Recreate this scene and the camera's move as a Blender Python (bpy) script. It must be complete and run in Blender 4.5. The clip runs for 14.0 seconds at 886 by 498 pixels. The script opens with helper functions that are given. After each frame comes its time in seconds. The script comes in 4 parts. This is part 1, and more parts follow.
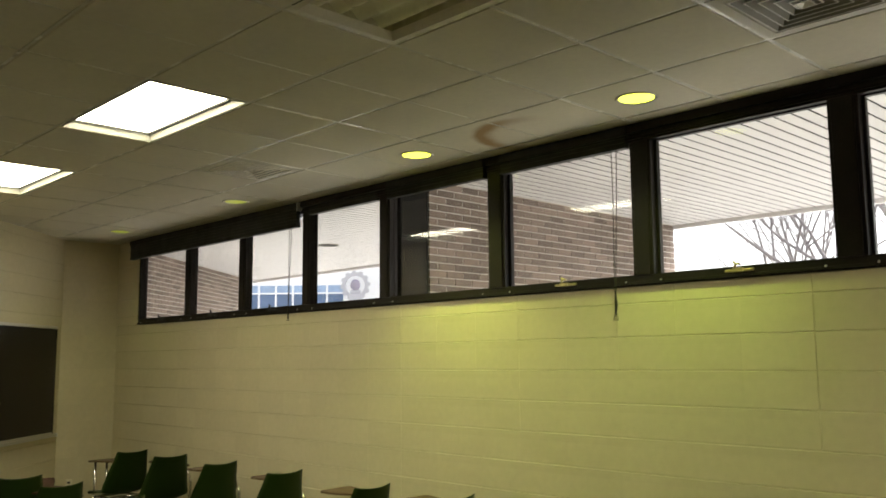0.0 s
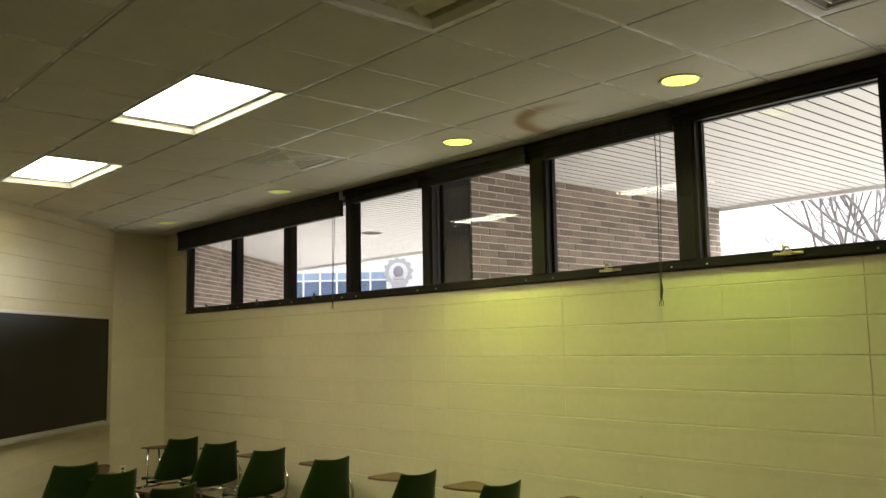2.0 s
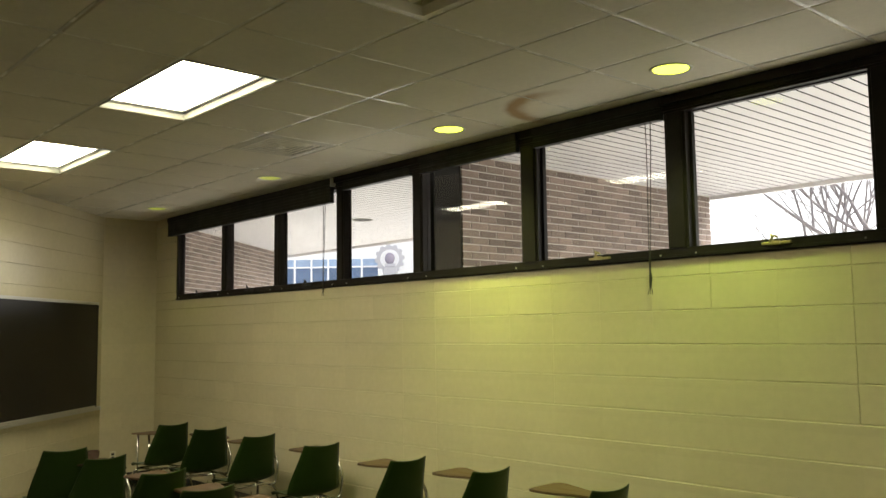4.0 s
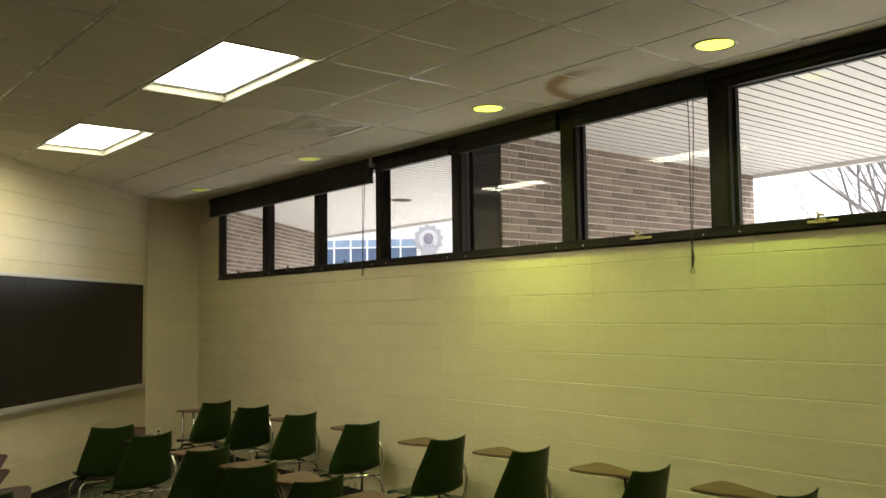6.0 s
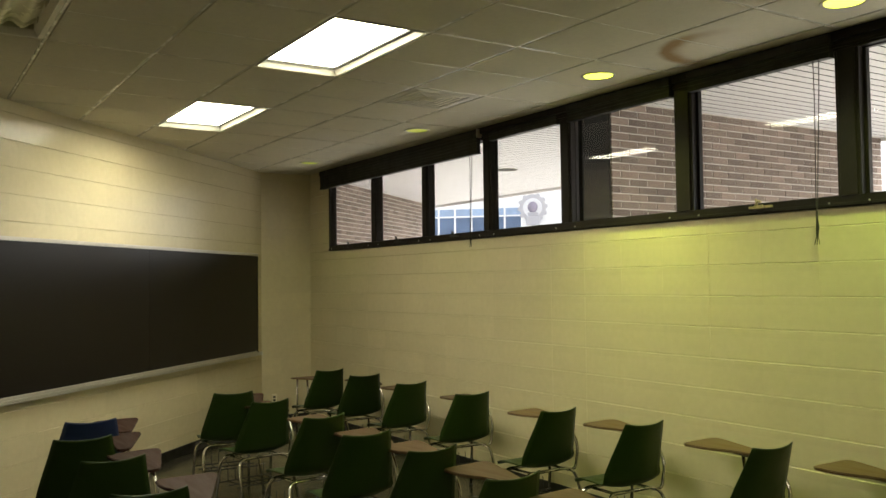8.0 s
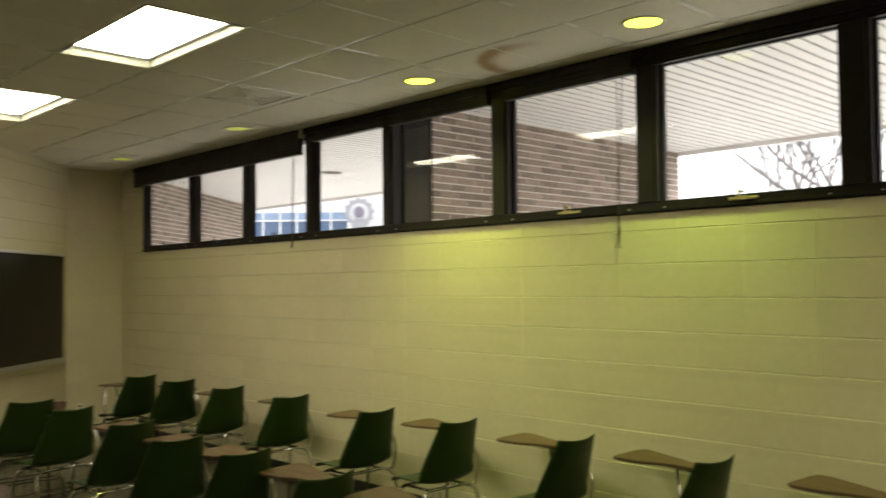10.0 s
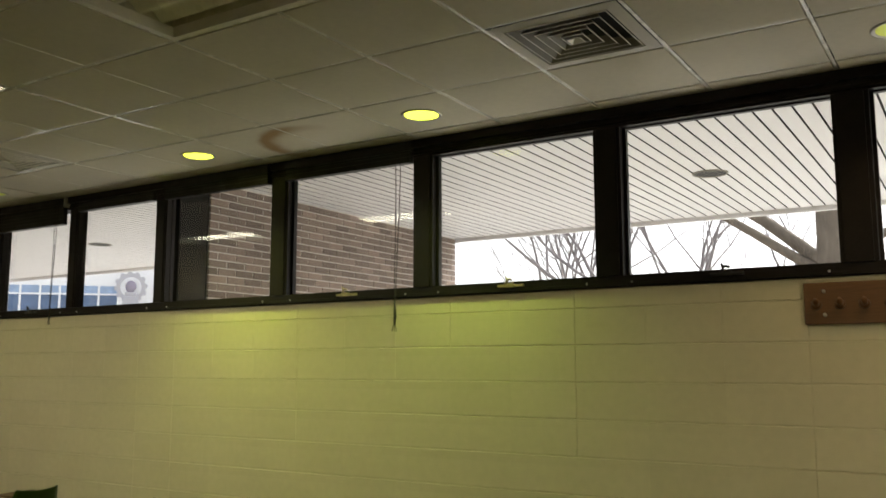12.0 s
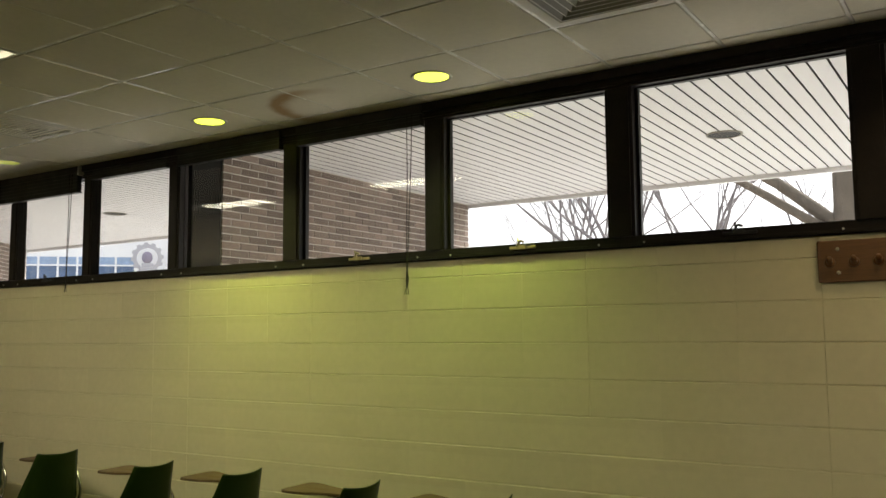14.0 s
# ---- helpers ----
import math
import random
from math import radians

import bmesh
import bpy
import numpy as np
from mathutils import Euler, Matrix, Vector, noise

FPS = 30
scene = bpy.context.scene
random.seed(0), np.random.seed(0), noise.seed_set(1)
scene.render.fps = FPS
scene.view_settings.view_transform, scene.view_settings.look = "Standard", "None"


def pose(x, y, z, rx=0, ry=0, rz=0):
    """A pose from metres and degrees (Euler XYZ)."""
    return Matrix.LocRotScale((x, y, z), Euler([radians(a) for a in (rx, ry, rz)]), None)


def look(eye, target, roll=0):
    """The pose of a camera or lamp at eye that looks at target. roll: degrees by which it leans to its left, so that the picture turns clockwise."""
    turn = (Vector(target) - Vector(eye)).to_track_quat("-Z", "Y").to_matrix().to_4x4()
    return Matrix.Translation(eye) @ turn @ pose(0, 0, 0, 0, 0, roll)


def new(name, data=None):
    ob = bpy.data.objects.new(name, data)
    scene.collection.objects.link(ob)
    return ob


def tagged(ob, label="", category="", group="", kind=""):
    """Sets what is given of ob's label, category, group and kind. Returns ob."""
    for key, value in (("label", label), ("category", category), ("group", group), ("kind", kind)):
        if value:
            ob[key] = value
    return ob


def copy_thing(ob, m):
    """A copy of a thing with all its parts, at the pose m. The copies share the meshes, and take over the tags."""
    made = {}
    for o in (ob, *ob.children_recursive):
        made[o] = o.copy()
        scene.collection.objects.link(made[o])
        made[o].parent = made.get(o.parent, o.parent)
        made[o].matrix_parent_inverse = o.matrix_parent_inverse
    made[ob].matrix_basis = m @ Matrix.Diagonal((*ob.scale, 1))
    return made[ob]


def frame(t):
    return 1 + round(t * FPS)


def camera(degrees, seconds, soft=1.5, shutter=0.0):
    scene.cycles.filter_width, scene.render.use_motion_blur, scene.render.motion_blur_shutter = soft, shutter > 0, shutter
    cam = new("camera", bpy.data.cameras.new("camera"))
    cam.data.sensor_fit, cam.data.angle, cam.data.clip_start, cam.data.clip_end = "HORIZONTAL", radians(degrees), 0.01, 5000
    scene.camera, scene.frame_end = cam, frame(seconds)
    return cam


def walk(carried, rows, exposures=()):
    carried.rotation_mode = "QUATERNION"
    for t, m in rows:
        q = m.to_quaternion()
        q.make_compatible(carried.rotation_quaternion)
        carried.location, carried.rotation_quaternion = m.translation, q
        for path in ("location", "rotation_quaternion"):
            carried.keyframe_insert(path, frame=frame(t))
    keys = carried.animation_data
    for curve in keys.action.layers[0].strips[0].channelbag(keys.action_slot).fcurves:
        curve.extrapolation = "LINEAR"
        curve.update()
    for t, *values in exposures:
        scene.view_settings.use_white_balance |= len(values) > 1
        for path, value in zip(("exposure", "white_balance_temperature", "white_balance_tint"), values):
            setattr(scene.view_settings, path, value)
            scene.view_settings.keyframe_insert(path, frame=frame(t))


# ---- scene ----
cam = camera(54.0, 14.0, shutter=0.35)
PATH = [
    (0, (10.428, -4.541, 1.697), (9.004, -3.16, 1.95), -0.5),
    (0.5, (10.444, -4.527, 1.718), (9.069, -3.104, 2.007), -0.4),
    (1, (10.441, -4.541, 1.712), (9.037, -3.141, 1.971), -0.6),
    (1.5, (10.432, -4.547, 1.705), (8.98, -3.194, 1.949), -0.8),
    (2, (10.427, -4.545, 1.709), (8.934, -3.233, 1.93), -1.0),
    (2.5, (10.427, -4.553, 1.702), (8.924, -3.252, 1.929), -0.9),
    (2.7, (10.439, -4.541, 1.729), (8.937, -3.241, 1.958), -1.0),
    (5, (10.436, -4.539, 1.7), (8.962, -3.194, 1.847), -0.8),
    (5.5, (10.434, -4.528, 1.702), (8.942, -3.203, 1.832), -0.8),
    (6, (10.43, -4.542, 1.709), (8.886, -3.279, 1.856), -0.7),
    (6.5, (10.429, -4.549, 1.705), (8.881, -3.292, 1.849), -0.6),
    (7, (10.416, -4.552, 1.705), (8.824, -3.348, 1.831), -0.3),
    (7.2, (10.41, -4.557, 1.733), (8.756, -3.439, 1.852), -0.6),
    (9.3, (10.384, -4.574, 1.726), (8.692, -3.508, 1.773), -1.0),
    (9.5, (10.385, -4.594, 1.706), (8.737, -3.461, 1.755), -1.0),
    (10, (10.433, -4.54, 1.701), (8.992, -3.157, 1.787), -0.5),
    (10.5, (10.467, -4.501, 1.684), (9.257, -2.912, 1.789), -0.1),
    (11, (10.472, -4.513, 1.695), (9.429, -2.81, 1.794), -0.6),
    (11.5, (10.464, -4.516, 1.705), (9.462, -2.792, 1.848), -0.3),
    (12, (10.465, -4.52, 1.714), (9.417, -2.838, 1.98), -0.1),
    (12.5, (10.482, -4.495, 1.688), (9.398, -2.841, 1.986), 0.0),
    (13, (10.459, -4.508, 1.711), (9.378, -2.843, 1.951), -0.2),
    (13.5, (10.452, -4.514, 1.686), (9.372, -2.84, 1.869), -0.4),
    (14, (10.476, -4.507, 1.675), (9.395, -2.836, 1.871), -0.5),
]
walk(cam, [(t, look(eye, target, roll)) for t, eye, target, roll in PATH],
     [(0, 1.94), (2.5, 2.02), (5, 2.01), (7, 2.01), (9.4, 2.14), (10.2, 1.97), (11.2, 1.62), (12, 1.59), (14, 1.61)])

# ---- world, sun, exposure ----
world = bpy.data.worlds.new("overcast_sky")
scene.world = world
world.use_nodes = True
wn, wl = world.node_tree.nodes, world.node_tree.links
sky = wn.new("ShaderNodeTexSky")
sky.sky_type = 'NISHITA'
sky.sun_disc = False
sky.sun_elevation = radians(50)
sky.sun_rotation = radians(20)
sky.air_density, sky.dust_density = 1.0, 4.0
hsv = wn.new("ShaderNodeHueSaturation")
hsv.inputs["Saturation"].default_value = 0.25
wl.new(sky.outputs[0], hsv.inputs["Color"])
wl.new(hsv.outputs[0], wn["Background"].inputs[0])
wn["Background"].inputs[1].default_value = 0.14

sun_data = bpy.data.lights.new("sun", 'SUN')
sun_data.energy, sun_data.angle, sun_data.color = 1.5, radians(10), (1.0, 0.97, 0.93)
sun = new("sun", sun_data)
sun.matrix_world = look((14, 40, 50), (0, 5, 0))

LENS = (0.97, 0.915, 0.68)          # fluorescent tubes behind their lens
LENS_POWER = 6.6
CAN, CAN_GREEN = (0.80, 1.0, 0.17), (0.72, 1.0, 0.20)          # compact lamps in the round downlights, one greener
CAN_POWER = 30.0


# ---- materials ----
def mat(name, colour, rough=0.5, metal=0.0, spec=0.5):
    m = bpy.data.materials.new(name)
    m.use_nodes = True
    b = m.node_tree.nodes["Principled BSDF"]
    b.inputs["Base Color"].default_value = (*colour, 1)
    b.inputs["Roughness"].default_value = rough
    b.inputs["Metallic"].default_value = metal
    b.inputs["Specular IOR Level"].default_value = spec
    return m


def noisy(m, scale=8.0, amount=0.12, bump=0.0, bump_scale=120.0, rough_amount=0.1, vary=0.0, stretch=None, dist=0.002):
    """Two scales of variation in colour and gloss, fine relief, and a shift from piece to piece."""
    nt = m.node_tree
    n, l = nt.nodes, nt.links
    b = n["Principled BSDF"]
    base = tuple(b.inputs["Base Color"].default_value)
    rough = b.inputs["Roughness"].default_value
    co = n.new("ShaderNodeTexCoord")
    geo = n.new("ShaderNodeNewGeometry")
    mp = n.new("ShaderNodeMapping")
    l.new(geo.outputs["Position"] if stretch is None else co.outputs["Object"], mp.inputs[0])
    if stretch:
        mp.inputs["Scale"].default_value = stretch
    n1, n2 = n.new("ShaderNodeTexNoise"), n.new("ShaderNodeTexNoise")
    n1.inputs["Scale"].default_value, n1.inputs["Detail"].default_value = scale, 5
    n2.inputs["Scale"].default_value, n2.inputs["Detail"].default_value = scale * 9, 4
    for k in (n1, n2):
        l.new(mp.outputs[0], k.inputs["Vector"])
    add = n.new("ShaderNodeMath")
    add.operation = 'ADD'
    l.new(n1.outputs[0], add.inputs[0])
    l.new(n2.outputs[0], add.inputs[1])
    mr = n.new("ShaderNodeMapRange")
    mr.inputs[1].default_value, mr.inputs[2].default_value = 0.6, 1.4
    mr.inputs[3].default_value, mr.inputs[4].default_value = 1 - amount, 1 + amount
    l.new(add.outputs[0], mr.inputs[0])
    val = mr.outputs[0]
    if vary:
        info = n.new("ShaderNodeObjectInfo")
        mv = n.new("ShaderNodeMapRange")
        mv.inputs[3].default_value, mv.inputs[4].default_value = 1 - vary, 1 + vary
        l.new(info.outputs["Random"], mv.inputs[0])
        mul = n.new("ShaderNodeMath")
        mul.operation = 'MULTIPLY'
        l.new(val, mul.inputs[0])
        l.new(mv.outputs[0], mul.inputs[1])
        val = mul.outputs[0]
    h = n.new("ShaderNodeHueSaturation")
    h.inputs["Color"].default_value = base
    l.new(val, h.inputs["Value"])
    l.new(h.outputs[0], b.inputs["Base Color"])
    rr = n.new("ShaderNodeMapRange")
    rr.inputs[1].default_value, rr.inputs[2].default_value = 0.3, 0.7
    rr.inputs[3].default_value, rr.inputs[4].default_value = max(0.02, rough - rough_amount), min(1, rough + rough_amount)
    l.new(n1.outputs[0], rr.inputs[0])
    l.new(rr.outputs[0], b.inputs["Roughness"])
    if bump:
        n3 = n.new("ShaderNodeTexNoise")
        n3.inputs["Scale"].default_value, n3.inputs["Detail"].default_value = bump_scale, 4
        l.new(mp.outputs[0], n3.inputs["Vector"])
        bp = n.new("ShaderNodeBump")
        bp.inputs["Strength"].default_value, bp.inputs["Distance"].default_value = bump, dist
        l.new(n3.outputs[0], bp.inputs["Height"])
        l.new(bp.outputs[0], b.inputs["Normal"])
    return m


def glow(name, colour, strength):
    m = mat(name, colour, 0.4)
    b = m.node_tree.nodes["Principled BSDF"]
    b.inputs["Emission Color"].default_value = (*colour, 1)
    b.inputs["Emission Strength"].default_value = strength
    return m


M_BLOCK = noisy(mat("painted_block", (0.66, 0.585, 0.385), 0.24, spec=0.5), 2.2, 0.05, 0.22, 90, 0.0, 0.025)
M_TILE = noisy(mat("ceiling_tile", (0.63, 0.58, 0.46), 0.9, spec=0.2), 3.0, 0.05, 0.5, 260, 0.05)


def water_stain(m, x, y, radius, lobe, colour):
    """A brown curved tide mark with ragged soft edges: a ring about x, y, kept to the side of it where the lobe lies."""
    n, l = m.node_tree.nodes, m.node_tree.links
    b = n["Principled BSDF"]
    geo = n.new("ShaderNodeNewGeometry")
    wob = n.new("ShaderNodeTexNoise")
    wob.inputs["Scale"].default_value, wob.inputs["Detail"].default_value = 9.0, 4
    l.new(geo.outputs["Position"], wob.inputs["Vector"])

    def dist(px, py):
        d = n.new("ShaderNodeVectorMath")
        d.operation = 'DISTANCE'
        l.new(geo.outputs["Position"], d.inputs[0])
        d.inputs[1].default_value = (px, py, 3.14)
        return d.outputs["Value"]

    def ramp(sock, lo, hi, a, c):
        r = n.new("ShaderNodeMapRange")
        r.interpolation_type = 'SMOOTHSTEP'
        for k, v in zip((1, 2, 3, 4), (lo, hi, a, c)):
            r.inputs[k].default_value = v
        l.new(sock, r.inputs[0])
        return r.outputs[0]

    def math2(op, p, q):
        o = n.new("ShaderNodeMath")
        o.operation = op
        for k, v in enumerate((p, q)):
            if isinstance(v, float):
                o.inputs[k].default_value = v
            else:
                l.new(v, o.inputs[k])
        return o.outputs[0]

    off = math2('MULTIPLY', math2('SUBTRACT', wob.outputs[0], 0.5), 0.05)
    r = math2('ADD', dist(x, y), off)
    ring = math2('MULTIPLY', ramp(r, radius - 0.13, radius - 0.01, 0.0, 1.0), ramp(r, radius, radius + 0.07, 1.0, 0.0))
    side = ramp(math2('ADD', dist(*lobe), off), 0.18, 0.60, 1.0, 0.0)
    inner = math2('MULTIPLY', ramp(r, radius - 0.30, radius - 0.05, 0.0, 0.12), ramp(r, radius, radius + 0.04, 1.0, 0.0))
    mask = math2('ADD', math2('MULTIPLY', ring, math2('MULTIPLY', side, 0.95)), math2('MULTIPLY', inner, side))
    mix = n.new("ShaderNodeMix")
    mix.data_type = 'RGBA'
    old = b.inputs["Base Color"].links[0].from_socket
    l.new(mask, mix.inputs[0])
    l.new(old, mix.inputs[6])
    mix.inputs[7].default_value = (*colour, 1)
    l.new(mix.outputs[2], b.inputs["Base Color"])


water_stain(M_TILE, 6.95, -0.24, 0.43, (6.66, -0.50), (0.33, 0.215, 0.105))
M_TEE = noisy(mat("grid_tee", (0.70, 0.67, 0.58), 0.25), 6, 0.05)
M_FRAME = noisy(mat("bronze_frame", (0.014, 0.0108, 0.0095), 0.42, spec=0.16), 12, 0.3, 0.1, 60)
M_BLIND = noisy(mat("black_blind", (0.008, 0.007, 0.007), 0.6), 10, 0.2, 0.2, 200)
M_PANEL = noisy(mat("dark_panel", (0.016, 0.015, 0.014), 0.5), 4, 0.2)
M_INFILL = noisy(mat("dull_dark_panel", (0.015, 0.0135, 0.012), 0.75, spec=0.1), 4, 0.2)
M_CORD = mat("cord", (0.03, 0.025, 0.02), 0.8)
M_BRASS = noisy(mat("worn_brass", (0.55, 0.47, 0.25), 0.35, 0.8), 30, 0.2)
M_STEEL = noisy(mat("chrome", (0.62, 0.60, 0.56), 0.16, 1.0), 20, 0.1)
M_ALU = noisy(mat("aluminium", (0.62, 0.60, 0.55), 0.38, 0.7), 20, 0.12)
M_BOARD = noisy(mat("chalkboard", (0.0064, 0.0050, 0.0052), 0.30, spec=0.34), 1.2, 0.15, 0.04, 180, 0.02)
M_FLOOR = noisy(mat("vinyl_floor", (0.042, 0.039, 0.030), 0.20), 5, 0.2, 0.1, 60, 0.08, 0.08)
M_BASE = noisy(mat("black_rubber", (0.012, 0.011, 0.010), 0.5), 10, 0.2)
M_GREEN = noisy(mat("green_plastic", (0.0165, 0.034, 0.0046), 0.40, spec=0.25), 9, 0.12, 0.15, 400, 0.08, 0.10)
M_BLUE = noisy(mat("blue_plastic", (0.014, 0.028, 0.085), 0.42), 9, 0.12, 0.15, 400)
M_TABLET = noisy(mat("brown_laminate", (0.138, 0.086, 0.048), 0.58, spec=0.2), 3, 0.10, 0.05, 200, 0.08, 0.10, (1, 9, 1))
M_OAK = noisy(mat("orange_wood", (0.135, 0.062, 0.024), 0.45), 3, 0.28, 0.2, 60, 0.1, 0, (0.6, 6, 9))
M_PEG = noisy(mat("dark_peg", (0.125, 0.054, 0.020), 0.40), 12, 0.2)
M_WHITE = noisy(mat("white_enamel", (0.74, 0.70, 0.60), 0.35), 8, 0.06)
M_GRILLE = noisy(mat("grey_enamel", (0.50, 0.47, 0.39), 0.38), 8, 0.08)
M_VENTFRAME = noisy(mat("cream_enamel", (0.60, 0.56, 0.46), 0.40), 8, 0.06)
M_REVEAL = noisy(mat("yellowed_reveal", (0.32, 0.31, 0.26), 0.5), 8, 0.06)
M_RIBBED = noisy(mat("ribbed_acrylic", (0.82, 0.80, 0.60), 0.28), 6, 0.06)
M_GASKET = mat("dull_gasket", (0.022, 0.020, 0.013), 0.7)
# vane self-shadow put into a darker enamel; plain grey on the soffit light rings
M_VANE = noisy(mat("vane_shade_and_ring_grey", (0.24, 0.222, 0.175), 0.5, spec=0.3), 8, 0.08)
M_FLANGE = noisy(mat("dull_cream_flange", (0.50, 0.46, 0.36), 0.55), 8, 0.06)
M_DUCT = mat("duct_dark", (0.03, 0.03, 0.028), 0.8)
M_IVORY = mat("ivory_plastic", (0.74, 0.68, 0.50), 0.4)
M_HOLE = mat("socket_slot", (0.05, 0.045, 0.04), 0.6)
M_LENS = glow("lit_lens", LENS, LENS_POWER)
M_CANLENS = glow("yellow_lens", (0.90, 1.0, 0.06), 1.2)
M_CANDIM = glow("dim_yellow_lens", (0.60, 0.66, 0.06), 0.12)
M_PAN = noisy(mat("reflector_pan", (0.50, 0.47, 0.33), 0.30), 8, 0.08)
M_BRICK = noisy(mat("brown_brick", (0.20, 0.155, 0.130), 0.85, spec=0.3), 14, 0.16, 0.6, 120, 0.05, 0.32, dist=0.004)
M_MORTAR = noisy(mat("mortar", (0.60, 0.56, 0.51), 0.95, spec=0.2), 20, 0.12, 0.6, 150)
M_SOFFIT = noisy(mat("white_soffit", (0.64, 0.625, 0.625), 0.45), 3, 0.03, 0, 60, 0.08, 0.02)
# near-black for the canopy backing, and for groove shade painted on slat sides
M_GROOVE_SHADE = mat("soffit_groove_shade", (0.022, 0.020, 0.019), 0.8)
M_CONC = noisy(mat("pale_concrete", (0.62, 0.61, 0.59), 0.9), 2, 0.12, 0.4, 40)
M_GRASS = noisy(mat("winter_grass", (0.33, 0.32, 0.28), 0.95), 0.6, 0.3, 0.5, 30)
M_BARK = noisy(mat("grey_bark", (0.165, 0.138, 0.110), 0.9, spec=0.2), 7, 0.55, 1.0, 26, 0.05, stretch=(1.6, 1.6, 0.5), dist=0.03)
M_TWIG = noisy(mat("far_bark", (0.26, 0.235, 0.235), 0.9, spec=0.2), 7, 0.2, 0.5, 30)
M_FARWHITE = noisy(mat("white_cladding", (0.82, 0.82, 0.84), 0.6), 1.5, 0.05)
M_FARGLASS = noisy(mat("blue_glazing", (0.10, 0.15, 0.26), 0.12), 1.2, 0.35)
M_FARTOP = noisy(mat("pale_blue_glazing", (0.30, 0.40, 0.58), 0.2), 1.2, 0.25)
M_SIGN = noisy(mat("pale_metal", (0.42, 0.41, 0.45), 0.5), 5, 0.08)
M_SIGN_MID = noisy(mat("mauve_metal", (0.25, 0.22, 0.29), 0.5), 5, 0.1)

M_GLASS = bpy.data.materials.new("window_glass")
M_GLASS.use_nodes = True
gn, gl = M_GLASS.node_tree.nodes, M_GLASS.node_tree.links
gn.remove(gn["Principled BSDF"])
g_tr, g_gl = gn.new("ShaderNodeBsdfTransparent"), gn.new("ShaderNodeBsdfGlossy")
g_tr.inputs[0].default_value = (0.96, 0.965, 0.955, 1)
g_gl.inputs["Roughness"].default_value = 0.015
g_fr, g_mix = gn.new("ShaderNodeFresnel"), gn.new("ShaderNodeMixShader")
g_fr.inputs[0].default_value = 1.5
gl.new(g_fr.outputs[0], g_mix.inputs[0])
gl.new(g_tr.outputs[0], g_mix.inputs[1])
gl.new(g_gl.outputs[0], g_mix.inputs[2])
gl.new(g_mix.outputs[0], gn["Material Output"].inputs[0])


# ---- mesh helpers ----
def mesh_of(name, bm, material):
    me = bpy.data.meshes.new(name)
    bm.normal_update()
    bm.to_mesh(me)
    bm.free()
    for m in (material if isinstance(material, (list, tuple)) else [material]):
        me.materials.append(m)
    return me


def part(name, bm, material, parent=None, label="", smooth=False):
    me = mesh_of(name, bm, material)
    if smooth:
        me.polygons.foreach_set("use_smooth", [True] * len(me.polygons))
    ob = new(name, me)
    if parent is not None:
        ob.parent = parent
    if label:
        ob["label"] = label
    return ob


def thing(name, label, category, m=None, group="", kind=""):
    ob = new(name)
    if m is not None:
        ob.matrix_basis = m
    return tagged(ob, label, category, group, kind)


def box(bm, x0, x1, y0, y1, z0, z1, bevel=0.0):
    r = bmesh.ops.create_cube(bm, size=1.0)
    vs = r["verts"]
    bmesh.ops.scale(bm, vec=(x1 - x0, y1 - y0, z1 - z0), verts=vs)
    bmesh.ops.translate(bm, vec=((x0 + x1) / 2, (y0 + y1) / 2, (z0 + z1) / 2), verts=vs)
    if bevel:
        es = list({e for v in vs for e in v.link_edges})
        bmesh.ops.bevel(bm, geom=es, offset=bevel, segments=1, affect='EDGES')
    return bm


def boxes(*rows, bevel=0.0):
    bm = bmesh.new()
    for r in rows:
        box(bm, *r, bevel=bevel)
    return bm


def tube(bm, pts, radius, sides=8, cap=True):
    """A round bar along points; radius may be one number or one for each point."""
    pts = [Vector(p) for p in pts]
    rs = radius if isinstance(radius, (list, tuple)) else [radius] * len(pts)
    rings = []
    side = None
    for i, p in enumerate(pts):
        d = (pts[min(i + 1, len(pts) - 1)] - pts[max(i - 1, 0)]).normalized()
        if side is None:
            side = d.orthogonal().normalized()
        else:
            side = (side - d * side.dot(d)).normalized()
        up = d.cross(side)
        rings.append([bm.verts.new(p + rs[i] * (math.cos(a) * side + math.sin(a) * up))
                      for a in (2 * math.pi * k / sides for k in range(sides))])
    for a, b in zip(rings, rings[1:]):
        for k in range(sides):
            bm.faces.new((a[k], a[(k + 1) % sides], b[(k + 1) % sides], b[k]))
    if cap:
        bm.faces.new(rings[0][::-1])
        bm.faces.new(rings[-1])
    return bm


def rounded(pts, r=0.03, steps=4):
    """Round the inner corners of a line of points."""
    pts = [Vector(p) for p in pts]
    out = [pts[0]]
    for a, b, c in zip(pts, pts[1:], pts[2:]):
        u, v = (a - b).normalized(), (c - b).normalized()
        k = min(r, (a - b).length / 2, (c - b).length / 2)
        p, q = b + u * k, b + v * k
        for i in range(steps + 1):
            t = i / steps
            out.append((1 - t) ** 2 * p + 2 * t * (1 - t) * b + t * t * q)
    out.append(pts[-1])
    return out


def disc(bm, x, y, z, r, n=32, down=True):
    vs = [bm.verts.new((x + r * math.cos(2 * math.pi * k / n), y + r * math.sin(2 * math.pi * k / n), z)) for k in range(n)]
    bm.faces.new(vs[::-1] if down else vs)
    return bm


